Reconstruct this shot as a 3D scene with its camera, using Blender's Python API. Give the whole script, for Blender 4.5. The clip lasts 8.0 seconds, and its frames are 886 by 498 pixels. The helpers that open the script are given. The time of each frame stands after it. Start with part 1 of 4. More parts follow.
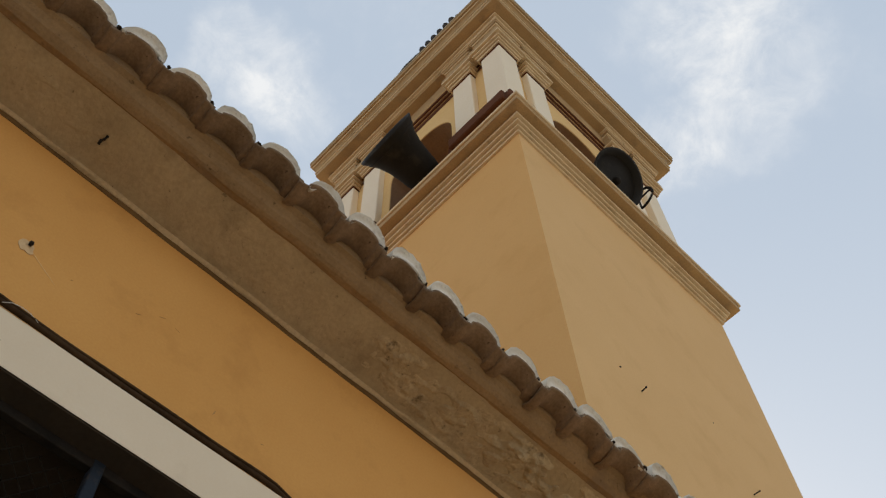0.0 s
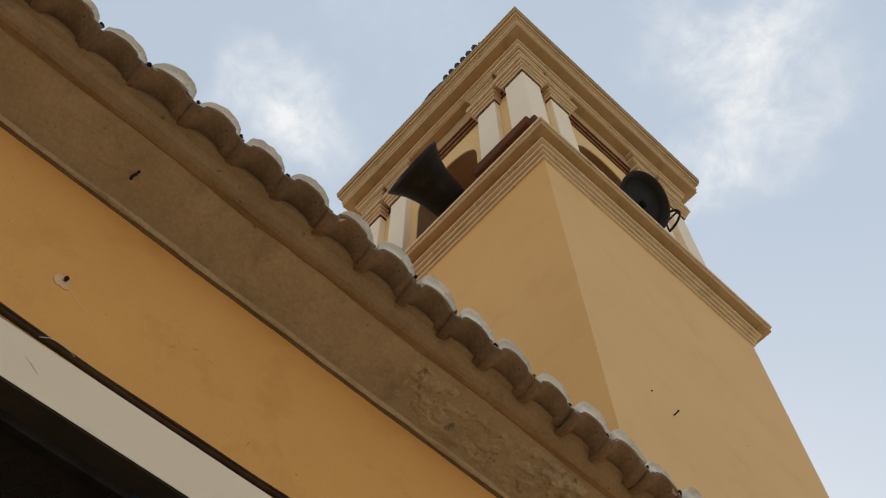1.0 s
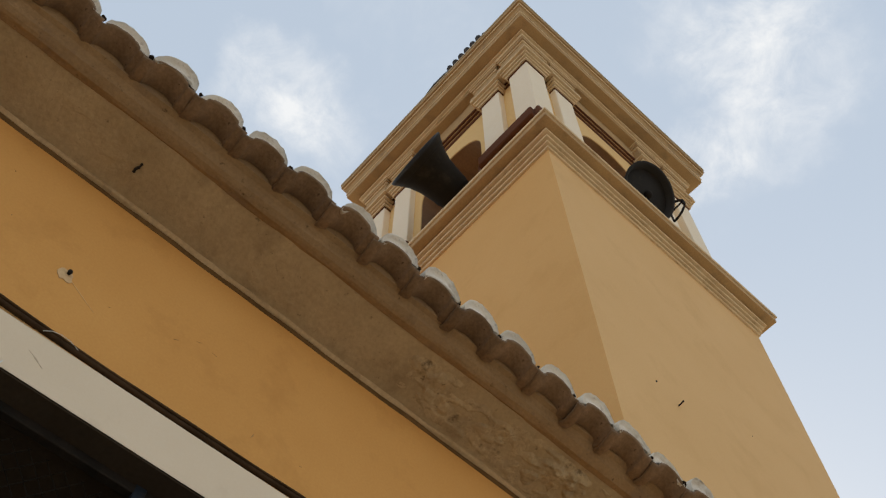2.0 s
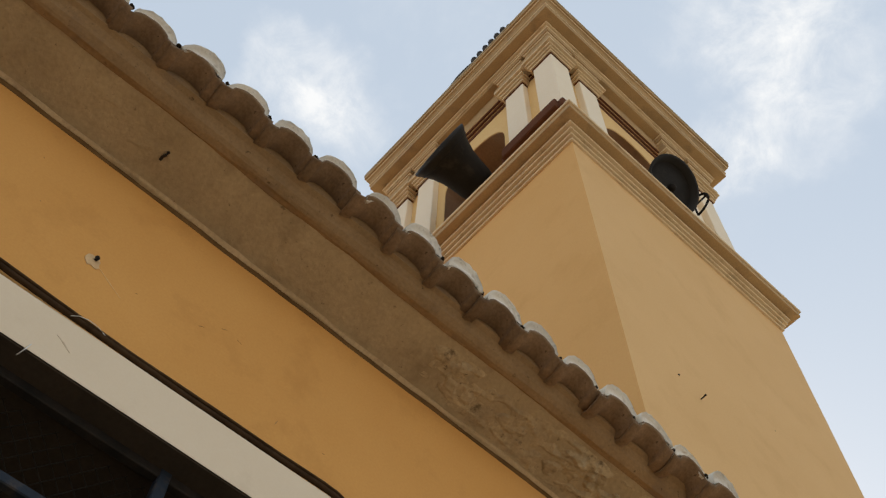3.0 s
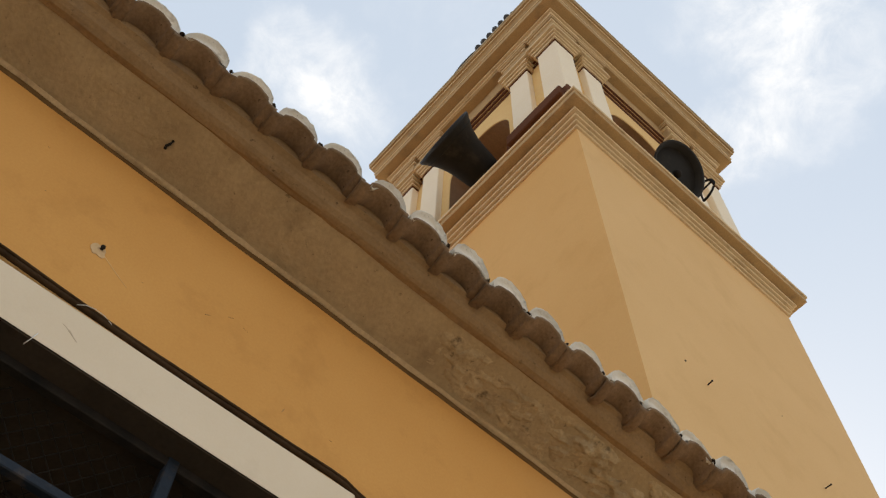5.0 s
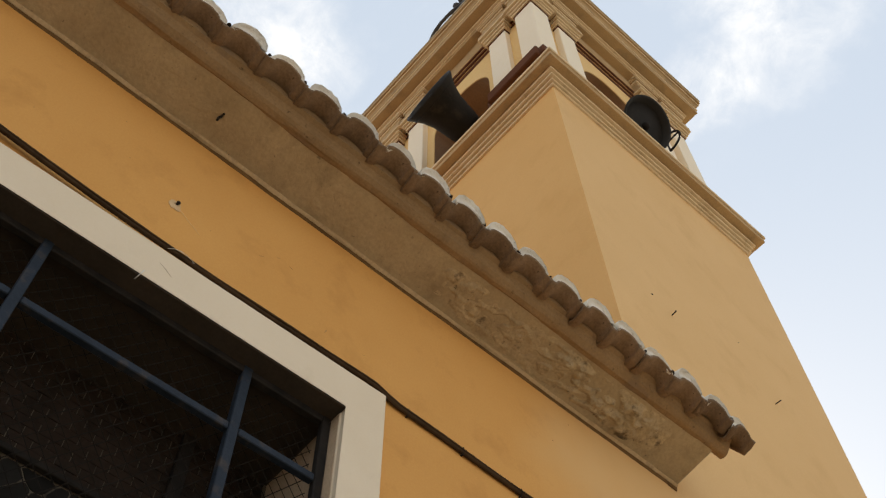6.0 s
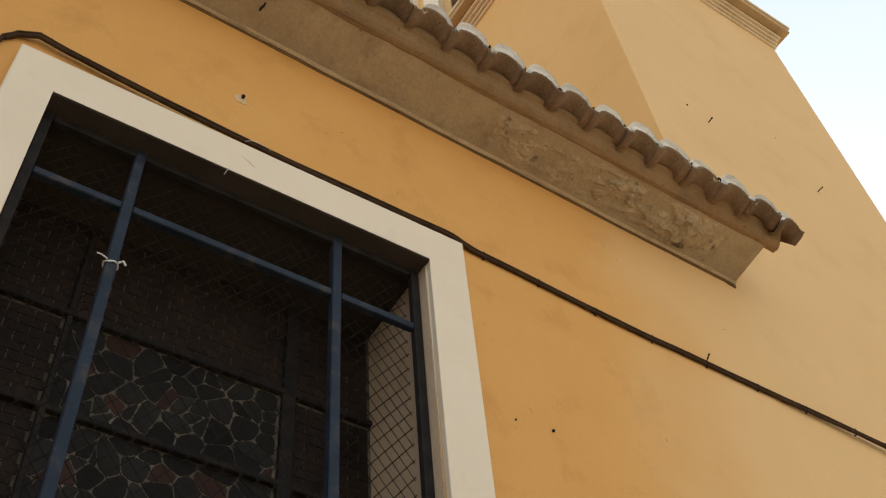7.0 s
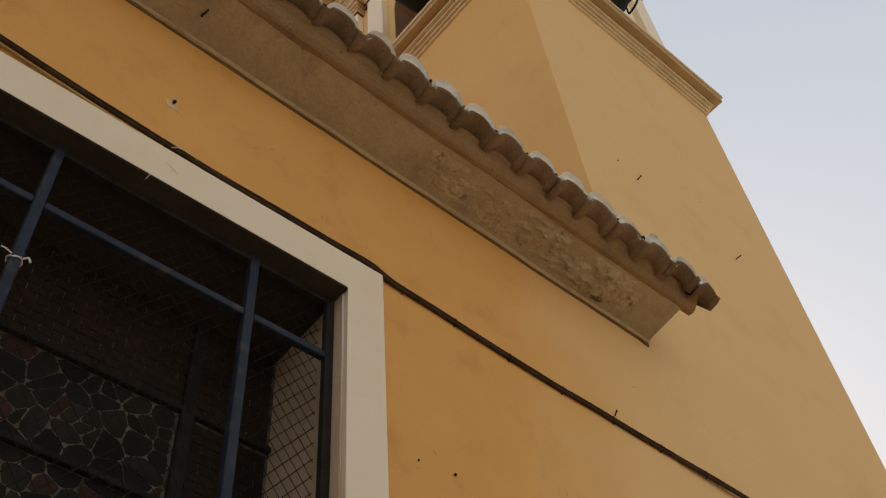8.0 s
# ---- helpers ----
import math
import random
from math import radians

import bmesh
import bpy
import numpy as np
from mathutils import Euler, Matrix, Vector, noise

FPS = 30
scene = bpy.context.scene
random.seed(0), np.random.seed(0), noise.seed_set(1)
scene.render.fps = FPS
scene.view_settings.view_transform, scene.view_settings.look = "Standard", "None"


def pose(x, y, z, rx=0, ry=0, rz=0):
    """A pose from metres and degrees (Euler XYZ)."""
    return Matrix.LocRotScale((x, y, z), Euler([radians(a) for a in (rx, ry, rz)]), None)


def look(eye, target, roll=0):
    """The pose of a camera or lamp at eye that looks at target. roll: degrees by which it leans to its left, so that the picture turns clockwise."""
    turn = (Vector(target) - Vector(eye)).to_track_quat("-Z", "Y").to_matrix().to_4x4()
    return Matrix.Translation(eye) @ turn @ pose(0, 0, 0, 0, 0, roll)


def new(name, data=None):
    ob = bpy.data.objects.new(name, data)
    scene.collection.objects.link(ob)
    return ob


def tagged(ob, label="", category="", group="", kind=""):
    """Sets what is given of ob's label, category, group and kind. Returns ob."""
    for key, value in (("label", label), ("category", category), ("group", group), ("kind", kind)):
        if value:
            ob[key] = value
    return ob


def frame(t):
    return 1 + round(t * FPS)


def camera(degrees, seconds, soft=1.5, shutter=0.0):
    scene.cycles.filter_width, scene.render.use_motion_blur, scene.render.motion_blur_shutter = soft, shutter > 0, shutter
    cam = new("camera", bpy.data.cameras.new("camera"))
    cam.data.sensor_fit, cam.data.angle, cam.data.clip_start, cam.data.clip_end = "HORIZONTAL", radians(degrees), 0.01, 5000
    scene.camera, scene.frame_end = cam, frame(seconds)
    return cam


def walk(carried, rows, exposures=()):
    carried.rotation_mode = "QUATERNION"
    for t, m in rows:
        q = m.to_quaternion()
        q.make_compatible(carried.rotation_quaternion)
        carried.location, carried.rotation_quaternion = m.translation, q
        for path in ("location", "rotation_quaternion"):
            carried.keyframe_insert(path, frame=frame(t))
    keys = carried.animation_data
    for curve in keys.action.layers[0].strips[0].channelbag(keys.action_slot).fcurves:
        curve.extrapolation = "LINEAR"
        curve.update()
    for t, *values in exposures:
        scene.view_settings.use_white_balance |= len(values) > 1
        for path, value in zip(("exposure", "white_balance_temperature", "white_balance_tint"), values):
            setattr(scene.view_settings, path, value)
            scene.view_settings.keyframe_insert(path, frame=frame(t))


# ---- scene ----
cam = camera(44.52, 8.0, soft=1.25)
walk(cam, [
    (0, look((2.165, -0.139, 1.770), (1.1897, 0.8180, 4.4411), -1.71)),
    (0.5, look((2.164, -0.144, 1.772), (1.1751, 0.7718, 4.4526), -0.56)),
    (1, look((2.167, -0.153, 1.753), (1.1918, 0.7042, 4.4574), -0.03)),
    (1.5, look((2.168, -0.153, 1.759), (1.1595, 0.7196, 4.4463), 0.15)),
    (1.7, look((2.173, -0.149, 1.760), (1.1728, 0.7221, 4.4513), -0.10)),
    (3, look((2.165, -0.152, 1.746), (1.1088, 0.6766, 4.4289), 3.14)),
    (3.5, look((2.156, -0.156, 1.741), (1.0547, 0.6631, 4.4088), 3.24)),
    (4, look((2.145, -0.156, 1.759), (1.0393, 0.6572, 4.4263), 3.45)),
    (4.5, look((2.154, -0.152, 1.749), (1.0376, 0.6439, 4.4171), 4.20)),
    (4.7, look((2.156, -0.146, 1.748), (1.0842, 0.6697, 4.4291), 3.29)),
    (5.5, look((2.158, -0.150, 1.745), (1.0140, 0.7420, 4.3700), 2.78)),
    (5.8, look((2.335, -0.264, 1.329), (1.1645, 0.6556, 3.9336), 2.59)),
    (6, look((2.403, -0.527, 0.901), (1.2696, 0.4404, 3.5053), -0.41)),
    (6.5, look((2.551, -0.727, 0.438), (1.2314, 0.2054, 2.9657), 2.91)),
    (6.7, look((2.460, -0.794, 0.679), (1.0189, 0.3965, 3.0255), -4.18)),
    (6.9, look((2.512, -0.841, 0.617), (0.9865, 0.2324, 2.9664), -4.26)),
    (7, look((2.524, -0.816, 0.639), (1.0324, 0.2987, 2.9914), -6.13)),
    (7.5, look((2.491, -0.799, 0.652), (1.1794, 0.4991, 3.0168), -6.52)),
    (8, look((2.490, -0.801, 0.704), (1.1861, 0.4574, 3.0950), -5.85)),
], [(0, -0.20, 6620, 9), (1.5, -0.17, 6620, 9), (3, -0.06, 6700, 9), (3.5, 0.03, 6820, 10), (4.7, 0.10, 6830, 10), (6, 0.13, 6850, 10), (6.5, 0.34, 6730, 8), (7, 0.41, 6720, 9),
    (7.5, -0.05, 7250, 15), (8, -0.18, 7200, 13)])

# ---- sky and sun ----
SUN_TO = Vector((-0.46, 0.64, 0.62)).normalized()
world = bpy.data.worlds.new("sky")
scene.world = world
world.use_nodes = True
wn, wl = world.node_tree.nodes, world.node_tree.links
sky = wn.new("ShaderNodeTexSky")
sky.sky_type = "NISHITA"
sky.sun_disc = False
sky.sun_elevation = math.asin(SUN_TO.z)
sky.sun_rotation = math.atan2(SUN_TO.x, SUN_TO.y)
sky.dust_density = 3.0
coord = wn.new("ShaderNodeTexCoord")
cmap = wn.new("ShaderNodeMapping")
cmap.inputs["Location"].default_value = (3.1, 1.7, 0.4)
cloud = wn.new("ShaderNodeTexNoise")
cloud.inputs["Scale"].default_value = 6.5
cloud.inputs["Detail"].default_value = 6.0
cloud.inputs["Roughness"].default_value = 0.58
cloud.inputs["Distortion"].default_value = 0.25
ramp = wn.new("ShaderNodeValToRGB")
ramp.color_ramp.elements[0].position, ramp.color_ramp.elements[0].color = 0.49, (0, 0, 0, 1)
ramp.color_ramp.elements[1].position, ramp.color_ramp.elements[1].color = 0.70, (1, 1, 1, 1)
haze = wn.new("ShaderNodeMix")
haze.data_type = "RGBA"
haze.inputs[0].default_value = 0.88
haze.inputs[7].default_value = (5.3, 6.25, 7.55, 1)
white = wn.new("ShaderNodeMix")
white.data_type = "RGBA"
white.inputs[7].default_value = (8.7, 8.9, 9.2, 1)
back = wn["Background"]
back.inputs["Strength"].default_value = 0.114
wl.new(coord.outputs["Generated"], cmap.inputs["Vector"])
wl.new(cmap.outputs["Vector"], cloud.inputs["Vector"])
wl.new(cloud.outputs["Fac"], ramp.inputs["Fac"])
wl.new(sky.outputs["Color"], haze.inputs[6])
wl.new(haze.outputs[2], white.inputs[6])
updir, thin, cover = wn.new("ShaderNodeSeparateXYZ"), wn.new("ShaderNodeMapRange"), wn.new("ShaderNodeMath")
thin.inputs[1].default_value, thin.inputs[2].default_value, thin.inputs[4].default_value = 0.84, 0.95, 0.22
cover.operation = "MULTIPLY"
wl.new(coord.outputs["Generated"], updir.inputs[0])
wl.new(updir.outputs["Z"], thin.inputs[0])
wl.new(thin.outputs[0], cover.inputs[0])
wl.new(ramp.outputs["Color"], cover.inputs[1])
# fair-weather clouds: a few ragged banks, each given by its direction, its spread in degrees and its weight
ragged, bend, bent = wn.new("ShaderNodeTexNoise"), wn.new("ShaderNodeVectorMath"), wn.new("ShaderNodeVectorMath")
ragged.inputs["Scale"].default_value, ragged.inputs["Detail"].default_value, ragged.inputs["Roughness"].default_value = 9.0, 8.0, 0.62
bend.operation, bent.operation = "MULTIPLY_ADD", "NORMALIZE"
bend.inputs[1].default_value = (0.11, 0.11, 0.11)
offset = wn.new("ShaderNodeVectorMath")
offset.inputs[1].default_value = (-0.055, -0.055, -0.055)
wl.new(coord.outputs["Generated"], ragged.inputs["Vector"])
wl.new(coord.outputs["Generated"], offset.inputs[0])
wl.new(ragged.outputs["Color"], bend.inputs[0])
wl.new(offset.outputs[0], bend.inputs[2])
wl.new(bend.outputs[0], bent.inputs[0])
total = cover.outputs[0]
for way, spread, weight in (((-0.316, 0.088, 0.945), 2.3, 0.50), ((-0.330, 0.132, 0.934), 1.8, 0.35), ((-0.108, 0.404, 0.908), 1.7, 0.50), ((-0.068, 0.432, 0.899), 2.2, 0.34),
                            ((0.000, 0.395, 0.919), 2.8, 0.42), ((-0.050, 0.312, 0.949), 1.6, 0.30), ((-0.022, 0.362, 0.932), 2.2, 0.36), ((0.25, 0.30, 0.92), 6.0, 0.4),
                            ((0.35, -0.40, 0.84), 8.0, 0.4), ((-0.55, -0.30, 0.78), 7.0, 0.4), ((0.62, 0.15, 0.77), 7.0, 0.4)):
    near, edge, add = wn.new("ShaderNodeVectorMath"), wn.new("ShaderNodeMapRange"), wn.new("ShaderNodeMath")
    near.operation, add.operation, edge.interpolation_type = "DOT_PRODUCT", "ADD", "SMOOTHSTEP"
    near.inputs[1].default_value = Vector(way).normalized()
    edge.inputs[1].default_value, edge.inputs[2].default_value, edge.inputs[4].default_value = math.cos(radians(spread * 1.7)), 1.0, weight
    wl.new(bent.outputs[0], near.inputs[0])
    wl.new(near.outputs["Value"], edge.inputs[0])
    wl.new(total, add.inputs[0])
    wl.new(edge.outputs[0], add.inputs[1])
    total = add.outputs[0]
# torn into wisps
wisp, torn, rent = wn.new("ShaderNodeTexNoise"), wn.new("ShaderNodeMapRange"), wn.new("ShaderNodeMath")
wisp.inputs["Scale"].default_value, wisp.inputs["Detail"].default_value, wisp.inputs["Roughness"].default_value = 17.0, 9.0, 0.66
wisp.inputs["Distortion"].default_value = 0.35
torn.inputs[1].default_value, torn.inputs[2].default_value, torn.inputs[3].default_value, torn.inputs[4].default_value = 0.38, 0.64, 0.30, 1.35
rent.operation = "MULTIPLY"
wl.new(coord.outputs["Generated"], wisp.inputs["Vector"])
wl.new(wisp.outputs["Fac"], torn.inputs[0])
wl.new(total, rent.inputs[0])
wl.new(torn.outputs[0], rent.inputs[1])
total = rent.outputs[0]
# milky haze thickening towards the horizon
low, hazy = wn.new("ShaderNodeMapRange"), wn.new("ShaderNodeMath")
low.inputs[1].default_value, low.inputs[2].default_value, low.inputs[3].default_value, low.inputs[4].default_value = 0.86, 0.55, 0.0, 0.34
hazy.operation, hazy.use_clamp = "ADD", True
wl.new(updir.outputs["Z"], low.inputs[0])
wl.new(total, hazy.inputs[0])
wl.new(low.outputs[0], hazy.inputs[1])
wl.new(hazy.outputs[0], white.inputs[0])
wl.new(white.outputs[2], back.inputs["Color"])

sun = new("sun", bpy.data.lights.new("sun", "SUN"))
sun.data.energy, sun.data.angle, sun.data.color = 3.2, radians(2.0), (1.0, 0.94, 0.84)
sun.matrix_world = look(SUN_TO * 60, (0, 0, 0))


# ---- materials ----
def material(name, base, alt, rough=0.85, scale=3.0, fine=60.0, bump=0.25, stain=None, stain_at=(0.56, 0.7),
             stain_scale=1.2, metal=0.0, fine_mix=0.25, spec=0.35, per_piece=0.0, pits=0.0, depth=0.004, speck=0.0):
    """Two-scale mottled surface with fine relief, optional stains, pits and variation from piece to piece."""
    m = bpy.data.materials.new(name)
    m.use_nodes = True
    n, l = m.node_tree.nodes, m.node_tree.links
    b = n["Principled BSDF"]
    b.inputs["Roughness"].default_value = rough
    b.inputs["Metallic"].default_value = metal
    b.inputs["Specular IOR Level"].default_value = spec
    tc = n.new("ShaderNodeTexCoord")
    big = n.new("ShaderNodeTexNoise")
    big.inputs["Scale"].default_value, big.inputs["Detail"].default_value = scale, 5
    big.inputs["Roughness"].default_value = 0.6
    small = n.new("ShaderNodeTexNoise")
    small.inputs["Scale"].default_value, small.inputs["Detail"].default_value = fine, 4
    l.new(tc.outputs["Object"], big.inputs["Vector"])
    l.new(tc.outputs["Object"], small.inputs["Vector"])
    r = n.new("ShaderNodeValToRGB")
    r.color_ramp.elements[0].position, r.color_ramp.elements[0].color = 0.3, (*base, 1)
    r.color_ramp.elements[1].position, r.color_ramp.elements[1].color = 0.72, (*alt, 1)
    l.new(big.outputs["Fac"], r.inputs["Fac"])
    grain = n.new("ShaderNodeMix")
    grain.data_type, grain.blend_type = "RGBA", "OVERLAY"
    grain.inputs[0].default_value = fine_mix
    l.new(r.outputs["Color"], grain.inputs[6])
    l.new(small.outputs["Fac"], grain.inputs[7])
    colour = grain.outputs[2]
    if stain:
        sn = n.new("ShaderNodeTexNoise")
        sn.inputs["Scale"].default_value, sn.inputs["Detail"].default_value = stain_scale, 7
        sn.inputs["Roughness"].default_value = 0.65
        l.new(tc.outputs["Object"], sn.inputs["Vector"])
        sr = n.new("ShaderNodeMapRange")
        sr.inputs[1].default_value, sr.inputs[2].default_value = stain_at
        l.new(sn.outputs["Fac"], sr.inputs[0])
        sm = n.new("ShaderNodeMix")
        sm.data_type = "RGBA"
        sm.inputs[7].default_value = (*stain, 1)
        l.new(colour, sm.inputs[6])
        l.new(sr.outputs[0], sm.inputs[0])
        colour = sm.outputs[2]
    if per_piece:
        info = n.new("ShaderNodeObjectInfo")
        hs = n.new("ShaderNodeHueSaturation")
        mr = n.new("ShaderNodeMapRange")
        mr.inputs[3].default_value, mr.inputs[4].default_value = 1 - per_piece, 1 + per_piece
        l.new(info.outputs["Random"], mr.inputs[0])
        l.new(mr.outputs[0], hs.inputs["Value"])
        l.new(colour, hs.inputs["Color"])
        colour = hs.outputs["Color"]
    l.new(colour, b.inputs["Base Color"])
    bp = n.new("ShaderNodeBump")
    bp.inputs["Strength"].default_value = bump
    bp.inputs["Distance"].default_value = depth
    l.new(small.outputs["Fac"], bp.inputs["Height"])
    last = bp
    if pits:
        vo = n.new("ShaderNodeTexNoise")
        vo.inputs["Scale"].default_value, vo.inputs["Detail"].default_value = 16, 8
        vo.inputs["Roughness"].default_value = 0.7
        l.new(tc.outputs["Object"], vo.inputs["Vector"])
        b2 = n.new("ShaderNodeBump")
        b2.inputs["Strength"].default_value, b2.inputs["Distance"].default_value = pits, 0.02
        l.new(vo.outputs["Fac"], b2.inputs["Height"])
        l.new(bp.outputs["Normal"], b2.inputs["Normal"])
        last = b2
        if speck:
            fleck = n.new("ShaderNodeTexNoise")
            fleck.inputs["Scale"].default_value, fleck.inputs["Detail"].default_value = 34, 6
            fleck.inputs["Roughness"].default_value = 0.6
            l.new(tc.outputs["Object"], fleck.inputs["Vector"])
            fr = n.new("ShaderNodeMapRange")
            fr.inputs[1].default_value, fr.inputs[2].default_value = 0.64, 0.72
            fr.inputs[4].default_value = speck
            l.new(fleck.outputs["Fac"], fr.inputs[0])
            fm = n.new("ShaderNodeMix")
            fm.data_type = "RGBA"
            fm.inputs[7].default_value = (base[0] * 0.25, base[1] * 0.22, base[2] * 0.2, 1)
            l.new(colour, fm.inputs[6])
            l.new(fr.outputs[0], fm.inputs[0])
            l.new(fm.outputs[2], b.inputs["Base Color"])
    l.new(last.outputs["Normal"], b.inputs["Normal"])
    return m


M_WALL = material("ochre_plaster", (0.645, 0.318, 0.082), (0.69, 0.353, 0.097), 0.9, 1.7, 90, 0.10, (0.55, 0.262, 0.066), (0.54, 0.78), 3.0, fine_mix=0.10)


def paled_along_y(m, pale, y0, y1):
    """Plaster colour that pales gradually, with a cloudy edge, towards the tower."""
    n, l = m.node_tree.nodes, m.node_tree.links
    b = n["Principled BSDF"]
    colour = b.inputs["Base Color"].links[0].from_socket
    tc, xyz, cloudy = n.new("ShaderNodeTexCoord"), n.new("ShaderNodeSeparateXYZ"), n.new("ShaderNodeTexNoise")
    cloudy.inputs["Scale"].default_value = 1.6
    add, mr, mix = n.new("ShaderNodeMath"), n.new("ShaderNodeMapRange"), n.new("ShaderNodeMix")
    mix.data_type, mr.interpolation_type = "RGBA", "SMOOTHSTEP"
    mr.inputs[1].default_value, mr.inputs[2].default_value = y0 + 0.5, y1 + 0.3
    mix.inputs[7].default_value = (*pale, 1)
    l.new(tc.outputs["Object"], xyz.inputs[0])
    l.new(tc.outputs["Object"], cloudy.inputs["Vector"])
    l.new(xyz.outputs["Y"], add.inputs[0])
    l.new(cloudy.outputs["Fac"], add.inputs[1])
    l.new(add.outputs[0], mr.inputs[0])
    l.new(colour, mix.inputs[6])
    l.new(mr.outputs[0], mix.inputs[0])
    l.new(mix.outputs[2], b.inputs["Base Color"])


paled_along_y(M_WALL, (0.72, 0.446, 0.186), 1.9, 3.2)
M_TOWER = material("tower_plaster", (0.705, 0.44, 0.184), (0.74, 0.47, 0.204), 0.9, 1.1, 70, 0.10, (0.645, 0.39, 0.155), (0.54, 0.80), 1.5, fine_mix=0.10)
# deeper, warmer copy of the tower plaster that paints shade on the near face
M_TOWER_SHADED = material("shaded_tower_plaster", (0.70, 0.405, 0.140), (0.735, 0.435, 0.158), 0.9, 1.1, 70, 0.10, (0.63, 0.345, 0.108), (0.54, 0.80), 1.5, fine_mix=0.10)
M_BELFRY = material("belfry_plaster", (0.74, 0.49, 0.20), (0.77, 0.52, 0.22), 0.9, 1.0, 60, 0.15)
M_CREAM = material("cream_paint", (0.84, 0.72, 0.53), (0.87, 0.755, 0.57), 0.85, 1.5, 70, 0.15)
# stone colour darkened to paint the shadow between the paler cornice fillets
M_TRIM = material("shade_deepened_stone_trim", (0.39, 0.255, 0.12), (0.49, 0.325, 0.155), 0.88, 2.0, 60, 0.2, (0.27, 0.185, 0.10), (0.54, 0.76), 3.4)
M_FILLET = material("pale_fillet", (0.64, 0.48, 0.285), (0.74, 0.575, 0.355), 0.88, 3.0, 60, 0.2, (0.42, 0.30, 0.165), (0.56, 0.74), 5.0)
M_DARKBAND = material("oxblood_band", (0.10, 0.040, 0.020), (0.14, 0.056, 0.028), 1.0, 3.0, 50, 0.2, spec=0.1)
M_SURROUND = material("cream_surround", (0.74, 0.615, 0.44), (0.78, 0.655, 0.48), 0.8, 2.5, 120, 0.1, (0.66, 0.54, 0.38), (0.6, 0.85), 3.5, fine_mix=0.06)
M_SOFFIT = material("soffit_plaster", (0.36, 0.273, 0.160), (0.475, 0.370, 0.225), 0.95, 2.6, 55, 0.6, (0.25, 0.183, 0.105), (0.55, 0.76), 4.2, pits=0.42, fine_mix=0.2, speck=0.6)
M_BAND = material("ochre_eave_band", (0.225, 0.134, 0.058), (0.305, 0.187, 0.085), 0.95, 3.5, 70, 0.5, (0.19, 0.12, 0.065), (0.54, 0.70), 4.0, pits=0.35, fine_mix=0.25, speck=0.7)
M_TILE = material("weathered_clay", (0.125, 0.076, 0.040), (0.22, 0.138, 0.074), 0.95, 7, 80, 0.6, (0.14, 0.09, 0.055), (0.54, 0.70), 8, per_piece=0.2, pits=0.25, speck=0.8, fine_mix=0.4)
M_MORTAR = material("whitewashed_mortar", (0.62, 0.555, 0.45), (0.76, 0.70, 0.59), 0.95, 9, 90, 0.6, (0.42, 0.35, 0.27), (0.58, 0.72), 11, per_piece=0.10, pits=0.35, speck=0.6)
M_ROOF = material("clay_roof", (0.27, 0.108, 0.036), (0.36, 0.155, 0.055), 0.95, 4, 50, 0.4)
M_DARKTILE = material("dark_glazed_tile", (0.035, 0.033, 0.034), (0.06, 0.055, 0.052), 0.5, 6, 60, 0.2)
M_BRONZE = material("dark_bronze", (0.016, 0.014, 0.012), (0.028, 0.025, 0.021), 0.68, 4, 60, 0.3, (0.05, 0.042, 0.030), (0.55, 0.70), 5, metal=0.15, spec=0.2)
M_YOKE = material("dark_iron_yoke", (0.03, 0.024, 0.02), (0.05, 0.04, 0.034), 0.7, 6, 50, 0.3)
M_IRON = material("black_iron", (0.012, 0.011, 0.010), (0.03, 0.024, 0.019), 0.8, 12, 80, 0.3, spec=0.15)
M_BLUE = material("dark_blue_paint", (0.011, 0.0175, 0.027), (0.020, 0.029, 0.043), 0.65, 9, 80, 0.4, (0.055, 0.045, 0.04), (0.54, 0.68), 11, spec=0.2)
M_MESH = material("rusty_wire", (0.011, 0.009, 0.007), (0.020, 0.016, 0.012), 0.9, 12, 80, 0.2, spec=0.1)
M_CABLE = material("brown_cable", (0.036, 0.021, 0.011), (0.08, 0.048, 0.026), 0.95, 12, 80, 0.2, spec=0.05)
M_RAG = material("pale_string", (0.66, 0.64, 0.60), (0.75, 0.73, 0.69), 0.95, 20, 90, 0.3)
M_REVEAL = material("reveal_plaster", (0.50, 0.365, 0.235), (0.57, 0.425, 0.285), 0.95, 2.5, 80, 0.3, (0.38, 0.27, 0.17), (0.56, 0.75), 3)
M_CAME = material("cement_came", (0.03, 0.024, 0.018), (0.20, 0.165, 0.115), 0.9, 11, 90, 0.3)
M_GLASS = material("dark_coloured_glass", (0.014, 0.013, 0.011), (0.026, 0.023, 0.019), 0.6, 3, 30, 0.3, per_piece=0.4, spec=0.05)
M_REDGLASS = material("deep_red_glass", (0.040, 0.019, 0.013), (0.062, 0.030, 0.020), 0.4, 3, 30, 0.3, per_piece=0.3, spec=0.05)
M_BORDER = material("brown_border_glass", (0.019, 0.0135, 0.010), (0.040, 0.026, 0.018), 0.5, 5, 40, 0.4, per_piece=0.35, spec=0.05)
M_PATCH = material("filler_patch", (0.61, 0.40, 0.20), (0.67, 0.47, 0.26), 0.95, 14, 90, 0.4)
M_GROUND = material("pale_paving", (0.36, 0.29, 0.21), (0.42, 0.345, 0.255), 0.9, 0.6, 20, 0.3)
M_BEAD = material("bead_plaster", (0.46, 0.33, 0.185), (0.56, 0.41, 0.24), 0.95, 6, 70, 0.4, (0.3, 0.2, 0.11), (0.56, 0.75), 7, pits=0.15)
